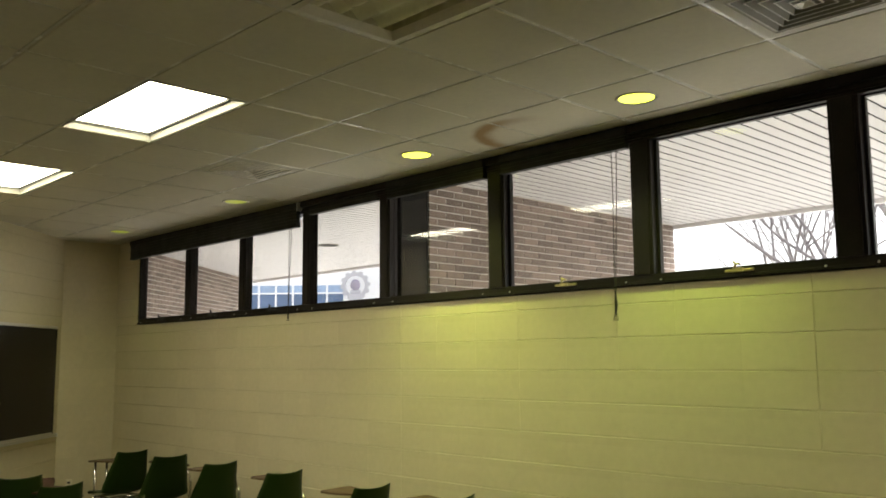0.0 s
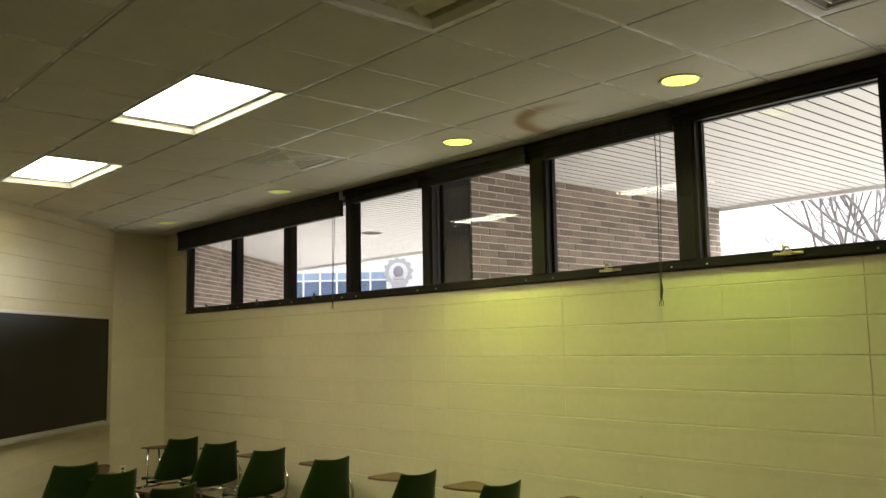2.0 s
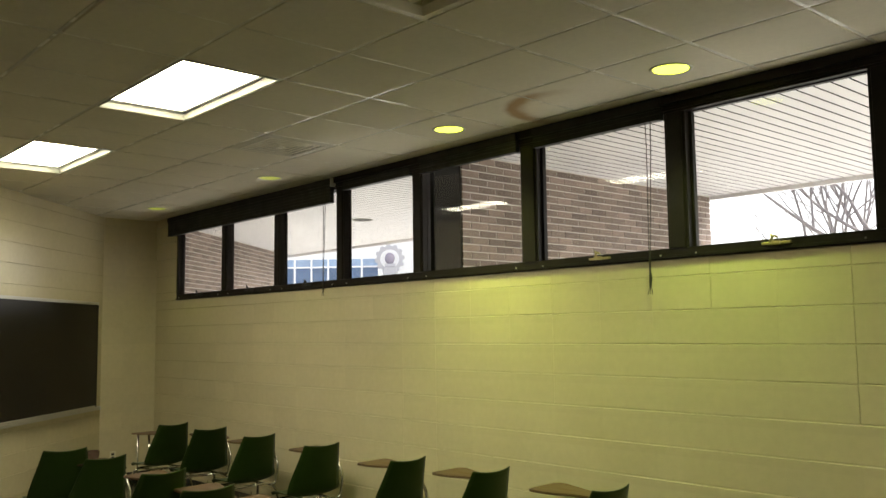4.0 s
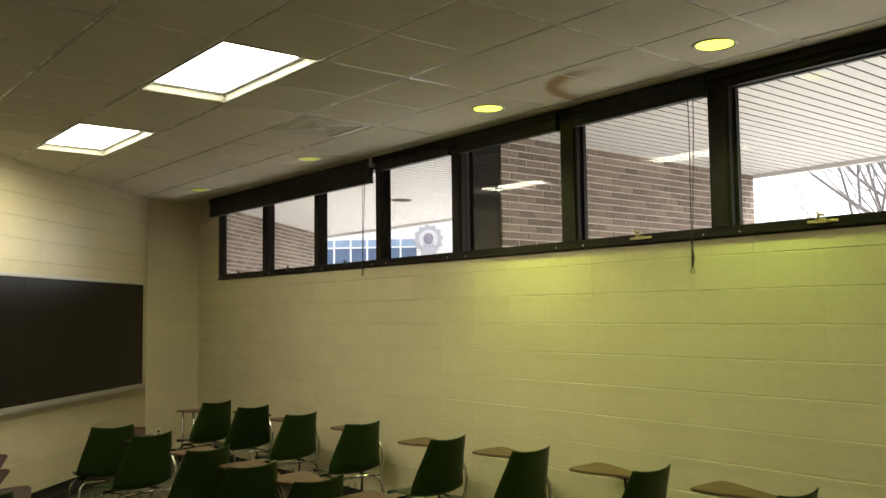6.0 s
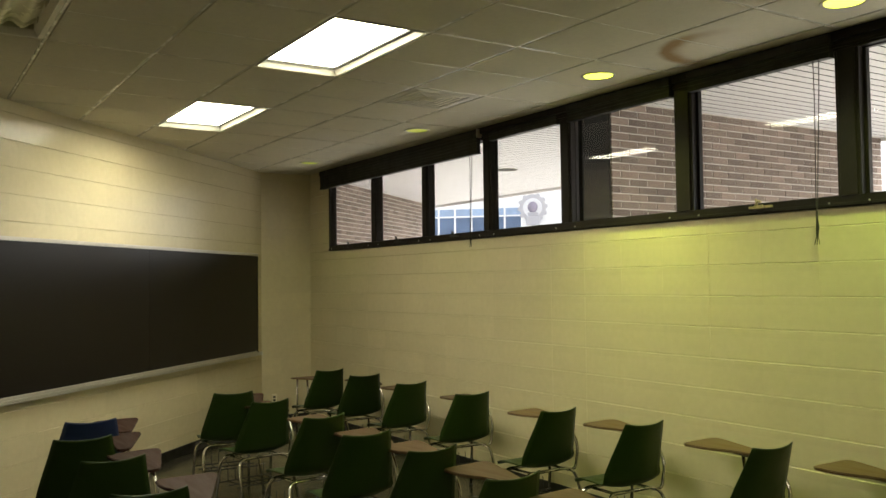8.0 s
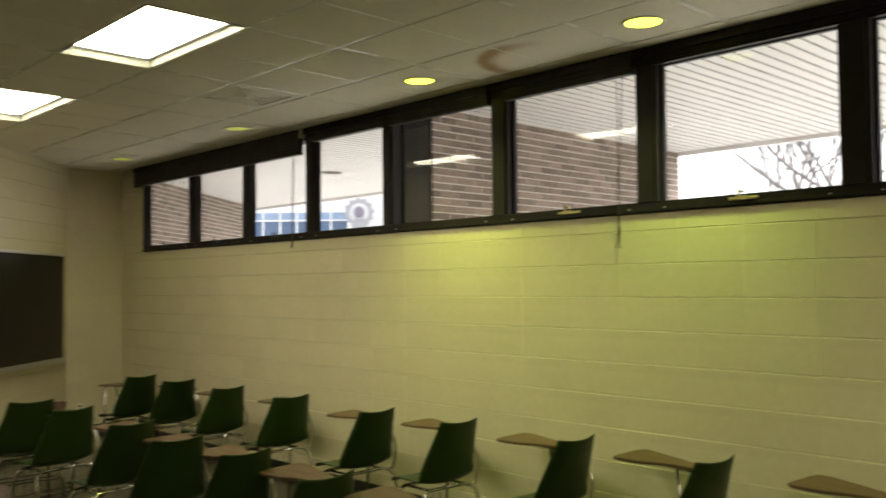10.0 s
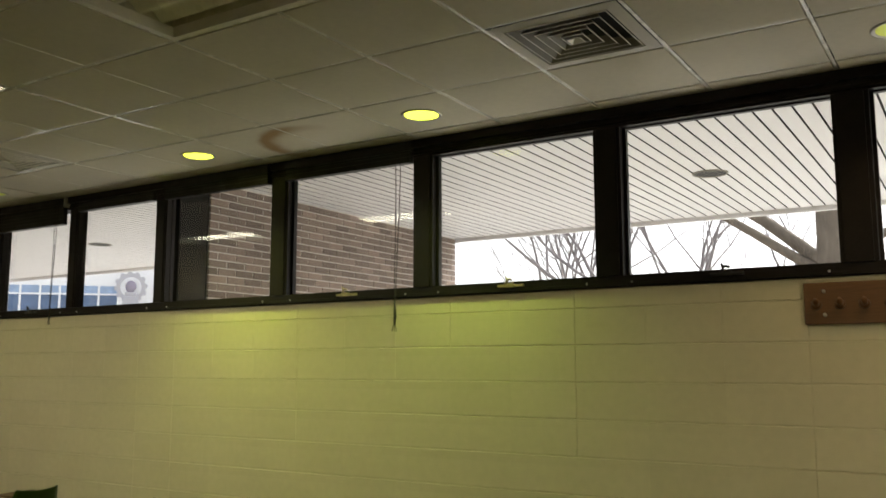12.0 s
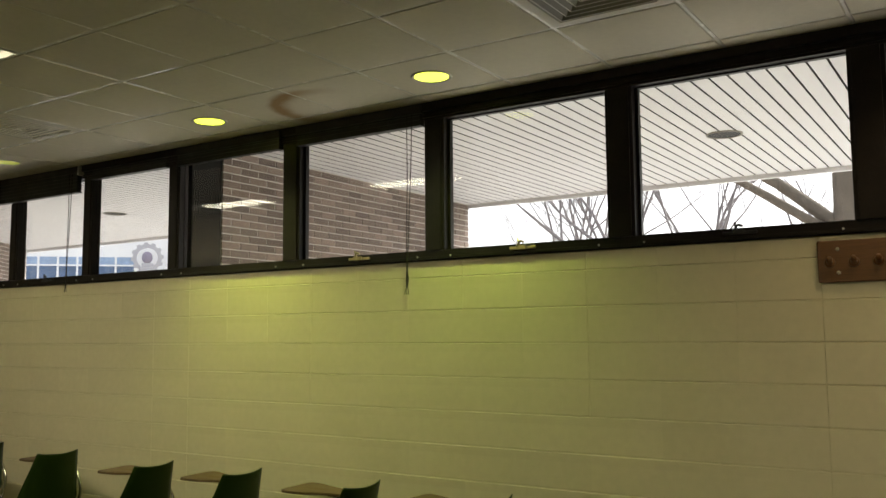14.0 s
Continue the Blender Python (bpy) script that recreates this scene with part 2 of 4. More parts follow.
def lathe(bm, x, y, profile, n=32):
    rings = [[bm.verts.new((x + r * math.cos(2 * math.pi * k / n), y + r * math.sin(2 * math.pi * k / n), z)) for k in range(n)] for r, z in profile]
    for a, b in zip(rings, rings[1:]):
        for k in range(n):
            bm.faces.new((a[k], a[(k + 1) % n], b[(k + 1) % n], b[k]))
    bmesh.ops.recalc_face_normals(bm, faces=bm.faces[:])
    return bm


def slab(bm, outline, z0, z1, bevel=0.0):
    """An outline in plan, given a thickness."""
    lo = [bm.verts.new((x, y, z0)) for x, y in outline]
    hi = [bm.verts.new((x, y, z1)) for x, y in outline]
    n = len(outline)
    bm.faces.new(hi)
    bm.faces.new(lo[::-1])
    for k in range(n):
        bm.faces.new((lo[k], lo[(k + 1) % n], hi[(k + 1) % n], hi[k]))
    bmesh.ops.recalc_face_normals(bm, faces=bm.faces[:])
    if bevel:
        es = [e for e in bm.edges if abs(e.verts[0].co.z - e.verts[1].co.z) < 1e-5]
        bmesh.ops.bevel(bm, geom=es, offset=bevel, segments=2, affect='EDGES')
    return bm


# ---- plan ----
CEIL = 3.14
EAST, SOUTH = 13.6, -7.4
END_X, DIAG_Y = 0.02, -0.66        # the short end wall, and where the slanting wall leaves it
DIAG_LEN = 6.4
DX = DIAG_LEN * math.sqrt(0.5)
KNEE = (END_X + DX, DIAG_Y - DX)
SILL, HEAD = 2.135, 3.05
COURSE, BLOCK = 0.2032, 0.4064
BLOCK_X0 = 6.482 - 16 * BLOCK

# ---- setting: floor, walls, ceiling ----
floor = tagged(part("floor", slab(bmesh.new(), [(END_X - 0.3, 0.3), (END_X - 0.3, SOUTH - 0.3), (EAST + 0.3, SOUTH - 0.3), (EAST + 0.3, 0.3)], -0.2, -0.004), M_BASE),
               "dark grey-green vinyl tile floor, dull polish", "floor", kind="structure")

wall_north = tagged(part("wall_north", boxes((END_X - 0.3, EAST + 0.3, 0.008, 0.3, -0.1, SILL), (END_X - 0.3, EAST + 0.3, 0.02, 0.3, HEAD + 0.05, 3.6)), M_BLOCK),
                    "cream-painted concrete block wall below a window band", "wall", kind="structure")
wall_west = tagged(part("wall_west", boxes((END_X - 0.3, END_X - 0.008, DIAG_Y - 0.2, 0.02, -0.1, 3.6)), M_BLOCK),
                   "short cream-painted concrete block end wall", "wall", kind="structure")
bm = bmesh.new()
s2 = math.sqrt(0.5)
slab(bm, [(END_X - 0.008 * s2, DIAG_Y - 0.008 * s2), (KNEE[0] - 0.008 * s2, KNEE[1] - 0.008 * s2), (KNEE[0] - 0.3, KNEE[1] - 0.1), (END_X - 0.3, DIAG_Y - 0.1)], -0.1, 3.6)
wall_diagonal = tagged(part("wall_diagonal", bm, M_BLOCK), "slanting cream-painted concrete block wall behind the chalkboard", "wall", kind="structure")
tagged(part("wall_southwest", boxes((KNEE[0] - 0.3, KNEE[0], SOUTH, KNEE[1] + 0.1, -0.1, 3.6)), M_BLOCK), "plain cream-painted block wall", "wall", kind="structure")
tagged(part("wall_south", boxes((KNEE[0] - 0.3, EAST + 0.3, SOUTH - 0.3, SOUTH, -0.1, 3.6)), M_BLOCK), "plain cream-painted block wall", "wall", kind="structure")
tagged(part("wall_east", boxes((EAST, EAST + 0.3, SOUTH, 0.0, -0.1, 3.6)), M_BLOCK), "plain cream-painted block wall", "wall", kind="structure")

bb = bmesh.new()
box(bb, END_X + 0.02, EAST, -0.012, -0.0005, 0.0, 0.10, 0.003)
tagged(part("baseboard", bb, M_BASE), "black rubber cove base along the window wall", "baseboard", kind="structure")
bb = bmesh.new()
slab(bb, [(END_X + 0.004, DIAG_Y + 0.004), (KNEE[0], KNEE[1] + 0.004), (KNEE[0] + 0.012, KNEE[1] + 0.012), (END_X + 0.012, DIAG_Y + 0.016)], 0.0, 0.10)
box(bb, END_X + 0.0005, END_X + 0.012, DIAG_Y + 0.02, -0.013, 0.0, 0.10)
tagged(part("baseboard", bb, M_BASE), "black rubber cove base under the chalkboard wall", "baseboard", kind="structure")

# ceiling: lay-in tiles on a 1.22 x 0.61 m grid, one mesh
T = 0.6096
GX0, GY0 = 0.184, -0.180           # a long-grid line and the grid line nearest the windows
XS = [GX0 + T * k for k in range(-1, 23)]
YS = [0.0] + [GY0 - T * k for k in range(0, 13)]
# (9, 4) and (8, 7) are unseen, lit as added fill for the right wall
TROFFERS = {(2, 4): True, (4, 4): True, (6, 4): False, (8, 4): False, (9, 4): True, (4, 7): False, (6, 7): False, (8, 7): True, (10, 7): False}   # long cell, row: lit or not
VENTS = {(7, 2), (14, 2)}          # short cell, row
# x and level; the last is an unseen fill lamp added for the right wall
CANS = [(1.095, 0.06), (3.535, 0.08), (5.975, 1.0), (7.80, 0.76), (10.245, 0.25)]
CAN_Y = -0.475


def tile(bm, x0, x1, y0, y1, z):
    """A tile with its edge dropped a little into the grid."""
    e, d = 0.0105, 0.004
    out = [(x0 + e, y0 + e), (x1 - e, y0 + e), (x1 - e, y1 - e), (x0 + e, y1 - e)]
    inn = [(x0 + e + d, y0 + e + d), (x1 - e - d, y0 + e + d), (x1 - e - d, y1 - e - d), (x0 + e + d, y1 - e - d)]
    a = [bm.verts.new((x, y, z + 0.012)) for x, y in out]
    b = [bm.verts.new((x, y, z)) for x, y in inn]
    bm.faces.new(b[::-1]).material_index = 0
    for k in range(4):
        bm.faces.new((a[k], b[k], b[(k + 1) % 4], a[(k + 1) % 4])[::-1])


bm = bmesh.new()
random.seed(4)
for r, (ya, yb) in enumerate(zip(YS, YS[1:])):
    for c in range(-1, 22):
        x0 = GX0 + T * c
        lc, half = (c // 2), c % 2
        if (lc, r) in TROFFERS or (c, r) in VENTS:
            continue
        whole = 0 <= c < 12
        if whole and half:
            continue
        x1 = x0 + (2 * T if whole else T)
        if r == 0:
            tile(bm, x0, x1, yb, ya - 0.002, CEIL)
        else:
            tile(bm, x0, x1, yb, ya, CEIL + random.uniform(-0.0012, 0.0012))
ceiling = tagged(part("ceiling", bm, M_TILE), "off-white lay-in acoustic tile ceiling, slightly dingy", "ceiling", kind="structure")
bm = bmesh.new()
for y in YS[1:]:
    box(bm, -0.4, EAST + 0.2, y - 0.0075, y + 0.0075, CEIL + 0.0035, CEIL + 0.03)
for c in range(-1, 23):
    x = GX0 + T * c
    main = c % 2 == 0 or c > 12
    if main:
        for r, (ya, yb) in enumerate(zip(YS, YS[1:])):
            if c % 2 and (c // 2, r) in TROFFERS:
                continue
            box(bm, x - 0.0075, x + 0.0075, yb + 0.0076, ya - 0.0076, CEIL + 0.003, CEIL + 0.03)
tagged(part("ceiling_grid", bm, M_TEE), "painted metal ceiling grid", "ceiling grid", kind="structure")
tagged(part("ceiling_deck", boxes((-0.6, EAST + 0.4, SOUTH - 0.4, 0.02, 3.45, 3.6)), M_PANEL), "dark deck above the hung ceiling", "deck", kind="structure")
# faint score across the long tiles
bm = bmesh.new()
for r, (ya, yb) in enumerate(zip(YS[1:], YS[2:]), 1):
    for c in range(1, 13, 2):
        if (c // 2, r) in TROFFERS or (c, r) in VENTS or (c - 1, r) in VENTS:
            continue
        x = GX0 + T * c
        box(bm, x - 0.003, x + 0.003, yb + 0.02, ya - 0.02, CEIL - 0.0018, CEIL + 0.001)
tagged(part("trim", bm, M_TEE), "faint score lines across the long ceiling tiles", "trim", kind="structure")

# ---- ceiling fixtures ----
def ring_rect(profile):
    """A rectangular profile swept round, two half-widths and a height a step."""
    bm = bmesh.new()
    loops = [[bm.verts.new((sx * wx, sy * wy, z)) for sx, sy in ((-1, -1), (1, -1), (1, 1), (-1, 1))] for wx, wy, z in profile]
    for a, b in zip(loops, loops[1:]):
        for k in range(4):
            bm.faces.new((a[k], b[k], b[(k + 1) % 4], a[(k + 1) % 4])[::-1])
    return bm


def troffer(x0, y1, lit):
    x1, y0 = x0 + 2 * T, y1 - T
    t = thing("ceiling_light", "lit recessed fluorescent ceiling light, white-hot lens" if lit else "unlit recessed fluorescent ceiling light with a dull ribbed lens",
              "ceiling light", pose((x0 + x1) / 2, (y0 + y1) / 2, CEIL), group="recessed ceiling lights")
    hx, hy = T - 0.012, T / 2 - 0.012
    bm = bmesh.new()
    loops = []
    for dx, z in ((0.0, 0.0), (0.010 if lit else 0.030, -0.003), (0.034 if lit else 0.056, 0.050 if lit else 0.030)):
        loops.append([bm.verts.new((sx * (hx - dx), sy * (hy - dx), z)) for sx, sy in ((-1, -1), (1, -1), (1, 1), (-1, 1))])
    for a, b in zip(loops, loops[1:]):
        for k in range(4):
            bm.faces.new((a[k], b[k], b[(k + 1) % 4], a[(k + 1) % 4])[::-1])
    part("frame", bm, [M_VENTFRAME if not lit else M_REVEAL], t)
    d = 0.042 if lit else 0.056
    if lit:
        part("gasket", ring_rect([(hx - 0.034, hy - 0.034, 0.050), (hx - 0.035, hy - 0.035, 0.037), (hx - 0.047, hy - 0.047, 0.035), (hx - 0.047, hy - 0.047, 0.0468)]), M_GASKET, t)
        part("lens", boxes((-hx + d, hx - d, -hy + d, hy - d, 0.047, 0.052)), M_LENS, t, "glowing white prismatic lens")
    else:
        bm = bmesh.new()
        n = 56
        rows = [[bm.verts.new((sx * (hx - d), -(hy - d) + 2 * (hy - d) * k / n, 0.046 + 0.016 * math.cos(8 * math.pi * k / n))) for sx in (-1, 1)] for k in range(n + 1)]
        for a, b in zip(rows, rows[1:]):
            bm.faces.new((a[0], b[0], b[1], a[1]))
        part("ribbed_lens", bm, M_RIBBED, t, "dull ribbed lens with nothing lit behind", smooth=True)
        part("side", ring_rect([(hx - d, hy - d, 0.030), (hx - d, hy - d, 0.070)]), M_PAN, t)
    return t


for (lc, r), lit in TROFFERS.items():
    troffer(GX0 + 2 * T * lc, YS[r], lit)


def vent(c, r):
    x0, y1 = GX0 + T * c, YS[r]
    t = thing("ceiling_vent", "square louvred metal air diffuser in the ceiling grid", "air vent", pose(x0 + T / 2, y1 - T / 2, CEIL), group="ceiling air vents")
    h = T / 2 - 0.012
    part("frame", ring_loops([(h, 0.0), (h - 0.045, -0.003), (h - 0.056, -0.006), (h - 0.060, 0.03)]), M_FLANGE, t)
    for k in range(5):
        o = 0.226 - 0.044 * k
        # sloped faces coloured darker than the lips, for the shade between vanes
        vane = part("vane", ring_loops([(o - 0.031, 0.030), (o - 0.003, -0.003), (o - 0.001, -0.001), (o - 0.028, 0.032)]), M_VANE, t)
        part("lip", ring_loops([(o - 0.003, -0.003), (o - 0.0025, -0.0048), (o + 0.001, -0.0048), (o + 0.001, -0.002)]), M_WHITE, vane, "white folded lip")
    bm = ring_loops([(0.034, -0.012), (0.030, -0.012), (0.004, 0.006)])
    part("centre_cone", bm, M_WHITE, t)
    part("duct", boxes((-h + 0.05, h - 0.05, -h + 0.05, h - 0.05, 0.06, 0.065)), M_DUCT, t)
    return t


def ring_loops(profile):
    """A square profile swept round, half-width and height a step."""
    bm = bmesh.new()
    loops = [[bm.verts.new((sx * w, sy * w, z)) for sx, sy in ((-1, -1), (1, -1), (1, 1), (-1, 1))] for w, z in profile]
    for a, b in zip(loops, loops[1:]):
        for k in range(4):
            bm.faces.new((a[k], b[k], b[(k + 1) % 4], a[(k + 1) % 4])[::-1])
    return bm


for c, r in sorted(VENTS):
    vent(c, r)

for x, level in CANS:
    t = thing("downlight", "round recessed downlight glowing yellow-green", "downlight", pose(x, CAN_Y, CEIL), group="round downlights")
    part("trim_ring", lathe(bmesh.new(), 0, 0, [(0.098, -0.0015), (0.112, -0.008), (0.118, -0.006), (0.120, -0.0005)]), M_GRILLE, t, smooth=True)
    part("lens", lathe(bmesh.new(), 0, 0, [(0.001, -0.004), (0.05, -0.0042), (0.085, -0.0035), (0.098, -0.002)]), M_CANLENS if level > 0.5 else M_CANDIM, t, "yellow-green glowing lens", smooth=True)
    ld = bpy.data.lights.new("downlight_lamp", 'SPOT')
    warm_fill = x > 9          # unseen fill lamp, added to warm and brighten the right wall
    ld.energy, ld.color, ld.spot_size, ld.spot_blend, ld.shadow_soft_size = CAN_POWER * level, (1.0, 0.74, 0.36) if warm_fill else CAN_GREEN if x > 7 else CAN, radians(118), 0.85, 0.085
    lo = new("downlight_lamp", ld)
    lo.matrix_world = pose(x, CAN_Y, CEIL - 0.03)

# ---- windows ----
GLASS_Y = 0.055
LEFT = [0.668, 1.865, 2.963, 4.050, 5.140, 6.380, 7.580, 8.812, 10.063, 11.30]
RIGHT = [1.735, 2.840, 3.927, 5.012, 6.224, 7.435, 8.653, 9.895, 11.13, 12.37]
F0, F1 = -0.012, 0.068
band = thing("window_frame", "dark bronze metal window band with mullions", "window frame", kind="structure")
part("sill_rail", boxes((0.62, 13.4, F0, F1, SILL, 2.198), (0.62, 13.4, F0 - 0.012, F0, SILL + 0.006, SILL + 0.024), bevel=0.002), M_FRAME, band)
part("head_rail", boxes((0.62, 13.4, F0, F1, 3.030, CEIL - 0.001), (0.62, 13.4, F0 - 0.03, F0, 3.085, CEIL - 0.001), (0.62, 13.4, F0 - 0.012, F0, 3.045, 3.062), bevel=0.002), M_FRAME, band)
part("jamb", boxes((0.615, LEFT[0] - 0.008, F0, F1, 2.198, 3.030)), M_FRAME, band)
for a, b in zip(RIGHT, LEFT[1:] + [13.4]):
    bm = boxes((a, b, F0, F1, 2.1985, 3.0295), bevel=0.002)
    box(bm, a + 0.02, min(b - 0.02, a + 0.16), F0 - 0.010, F0 + 0.001, 2.1985, 3.0295, 0.002)
    part("mullion", bm, M_FRAME, band)
for i, (a, b) in enumerate(zip(LEFT, RIGHT), 1):
    w = thing("window_%d" % i, "fixed clear window pane in a dark frame", "window", kind="structure")
    lip = 0.018 if i >= 6 else 0.004
    sb = boxes((a - 0.004, a + lip, GLASS_Y - 0.02, GLASS_Y + 0.012, 2.1985, 3.0295), (b - 0.004, b - 0.0005, GLASS_Y - 0.02, GLASS_Y + 0.012, 2.1985, 3.0295),
               (a + lip, b - 0.004, GLASS_Y - 0.02, GLASS_Y + 0.012, 2.1985, 2.206), (a + lip, b - 0.004, GLASS_Y - 0.02, GLASS_Y + 0.012, 3.022, 3.0295))
    part("sash", sb, M_FRAME, w)
    pane = bmesh.new()
    bmesh.ops.create_grid(pane, x_segments=1, y_segments=1, size=0.5)
    bmesh.ops.scale(pane, vec=(b - a - 0.006, 0.822, 1), verts=pane.verts)
    bmesh.ops.rotate(pane, cent=(0, 0, 0), matrix=Matrix.Rotation(radians(90), 3, 'X'), verts=pane.verts)
    bmesh.ops.translate(pane, vec=((a + b) / 2, GLASS_Y, 2.614), verts=pane.verts)
    p = part("pane", pane, M_GLASS, w)
    p.visible_shadow = False
    if i in (1, 2, 3, 6, 7, 8, 9):
        cx = (a + b) / 2 + 0.01
        far = i <= 3 or i >= 8
        lm = M_PANEL if far else M_BRASS
        lb = boxes((cx - 0.085, cx + 0.085, F0 - 0.018, F0 - 0.001, 2.168, 2.184), (cx - 0.035, cx + 0.03, F0 - 0.03, F0 - 0.018, 2.165, 2.190), bevel=0.003)
        latch = part("latch", lb, lm, w, "worn metal window latch")
        tb = bmesh.new()
        tube(tb, rounded([(cx - 0.03, F0 - 0.024, 2.18), (cx - 0.005, F0 - 0.030, 2.215), (cx + 0.02, F0 - 0.034, 2.205)], 0.01), 0.007, 8)
        tube(tb, [(cx - 0.012, F0 - 0.028, 2.19), (cx - 0.02, F0 - 0.03, 2.228)], 0.006, 8)
        part("lever", tb, lm, latch, smooth=True)
    for sx in (a + 0.05, b - 0.05):
        tb = bmesh.new()
        bmesh.ops.create_uvsphere(tb, u_segments=8, v_segments=6, radius=0.006, matrix=Matrix.Translation((sx, F0 - 0.0135, 2.160)))
        part("screw", tb, M_ALU, w)


def blind(x0, x1, z0, y0, cord_x=None, cord_z=None, headrail=True, label=""):
    t = thing("window_blind", label, "window blind")
    n = max(4, int((3.075 - z0) / 0.016))
    step = (3.07 - z0 - 0.012) / n
    slat = mesh_of("slat", boxes((x0, x1, y0, y0 + 0.043, 0, step * 0.93)), M_BLIND)
    for k in range(n):
        ob = new("slat", slat)
        ob.parent = t
        ob.location = (0, 0.004 * (k % 2), z0 + 0.012 + step * k)
    part("bottom_rail", boxes((x0 - 0.004, x1 + 0.004, y0 - 0.004, y0 + 0.049, z0, z0 + 0.0115), bevel=0.002), M_BLIND, t)
    if headrail:
        part("headrail", boxes((x0 - 0.008, x1 + 0.008, y0 - 0.008, y0 + 0.05, 3.0715, CEIL - 0.012), bevel=0.003), M_BLIND, t)
        if x0 < 1:
            part("bracket", boxes((x1 + 0.009, x1 + 0.024, y0 - 0.006, y0 + 0.05, 3.05, CEIL - 0.01), bevel=0.002), M_ALU, t)
    if cord_x:
        for dx in (0.0, 0.035):
            cb = bmesh.new()
            pts = [(cord_x + dx - dx * s * s + 0.004 * math.sin(5 * s + dx * 40), y0 - 0.006, 3.07 + (cord_z + 0.05 - 3.07) * s) for s in [k / 14 for k in range(15)]]
            tube(cb, pts, 0.0028, 6)
            part("cord", cb, M_CORD, t)
        cb = bmesh.new()
        tube(cb, [(cord_x, y0 - 0.006, cord_z + 0.10), (cord_x + 0.004, y0 - 0.008, cord_z + 0.05), (cord_x - 0.002, y0 - 0.006, cord_z)], [0.006, 0.010, 0.007], 8)
        for k in range(3):
            tube(cb, [(cord_x, y0 - 0.006, cord_z + 0.01), (cord_x - 0.012 + 0.012 * k, y0 - 0.008, cord_z - 0.025), (cord_x - 0.02 + 0.016 * k, y0 - 0.006, cord_z - 0.05)], 0.0022, 5)
        part("tassel", cb, M_CORD, t)
    return t


blind(0.47, 3.90, 2.905, -0.065, 3.800, 2.11, label="black blind drawn up into a deep stack over three panes")
blind(4.06, 5.00, 3.000, -0.04, headrail=False, label="black blind drawn fully up under the window head")
blind(5.15, 6.22, 2.992, -0.055, label="black blind drawn fully up under the window head")
blind(6.39, 7.43, 2.992, -0.055, 7.330, 1.975, label="black blind drawn fully up, its cords hanging down the wall")

# ---- chalkboard and fittings on the walls ----
# local frame of the slanting wall: x along it from the end wall, y into the room
DIAG = Matrix.Translation((END_X, DIAG_Y, 0)) @ Matrix.Rotation(radians(-45), 4, 'Z')
board = thing("chalkboard", "black chalkboard in a slim aluminium frame with a chalk tray", "chalkboard", DIAG)
B0, B1, BZ0, BZ1 = 0.14, 5.02, 0.905, 2.105
part("writing_surface", boxes((B0 + 0.02, B0 + 2.435, 0.004, 0.016, BZ0 + 0.02, BZ1 - 0.02)), M_BOARD, board)
part("writing_surface", boxes((B0 + 2.437, B1 - 0.02, 0.004, 0.016, BZ0 + 0.02, BZ1 - 0.02)), M_BOARD, board)
part("top_rail", boxes((B0, B1, 0.001, 0.026, BZ1 - 0.02, BZ1 + 0.012), bevel=0.002), M_ALU, board)
part("side_rail", boxes((B0, B0 + 0.02, 0.001, 0.022, BZ0 + 0.001, BZ1 - 0.021), bevel=0.002), M_PANEL, board)
part("side_rail", boxes((B1 - 0.02, B1, 0.001, 0.022, BZ0 + 0.001, BZ1 - 0.021), bevel=0.002), M_PANEL, board)
part("chalk_tray", boxes((B0, B1, 0.001, 0.070, BZ0 - 0.030, BZ0 - 0.018), (B0, B1, 0.001, 0.018, BZ0 - 0.018, BZ0 + 0.02), (B0, B1, 0.058, 0.070, BZ0 - 0.018, BZ0 + 0.002), bevel=0.002), M_ALU, board, "aluminium chalk tray")
part("tray_end", boxes((B0 - 0.012, B0 - 0.0005, 0.001, 0.072, BZ0 - 0.034, BZ0 + 0.008), bevel=0.002), M_ALU, board)

outlet = thing("wall_outlet", "ivory plastic power outlet low on the end wall", "outlet", pose(END_X, -0.50, 0.31))
part("cover_plate", boxes((0.0, 0.007, -0.036, 0.036, -0.058, 0.058), bevel=0.003), M_IVORY, outlet)
for dz in (-0.02, 0.02):
    part("socket", boxes((0.0065, 0.010, -0.017, 0.017, dz - 0.013, dz + 0.013), bevel=0.003), M_HOLE, outlet, "dark socket face")

rack = thing("coat_rack", "orange-brown wooden coat rack board with turned pegs", "coat rack", pose(9.722, 0, 1.907))
part("board", boxes((0.0, 1.30, -0.022, -0.0005, 0.0, 0.200), bevel=0.004), M_OAK, rack)
for k in range(12):
    x = 0.055 + 0.106 * k
    tb = bmesh.new()
    tube(tb, rounded([(x, -0.020, 0.095), (x + 0.002, -0.042, 0.098), (x + 0.003, -0.060, 0.118)], 0.02), [0.019, 0.016, 0.014, 0.013, 0.014, 0.016, 0.010], 12)
    tube(tb, [(x, -0.0205, 0.094), (x, -0.030, 0.095)], [0.026, 0.021], 14)
    part("peg", tb, M_PEG, rack, "dark wooden peg", smooth=True)
for x in (0.092, 1.20):
    for z in (0.045, 0.158):
        tb = bmesh.new()
        bmesh.ops.create_uvsphere(tb, u_segments=10, v_segments=6, radius=0.009, matrix=Matrix.Translation((x, -0.0235, z)))
        part("screw", tb, M_ALU, rack, "round screw head")


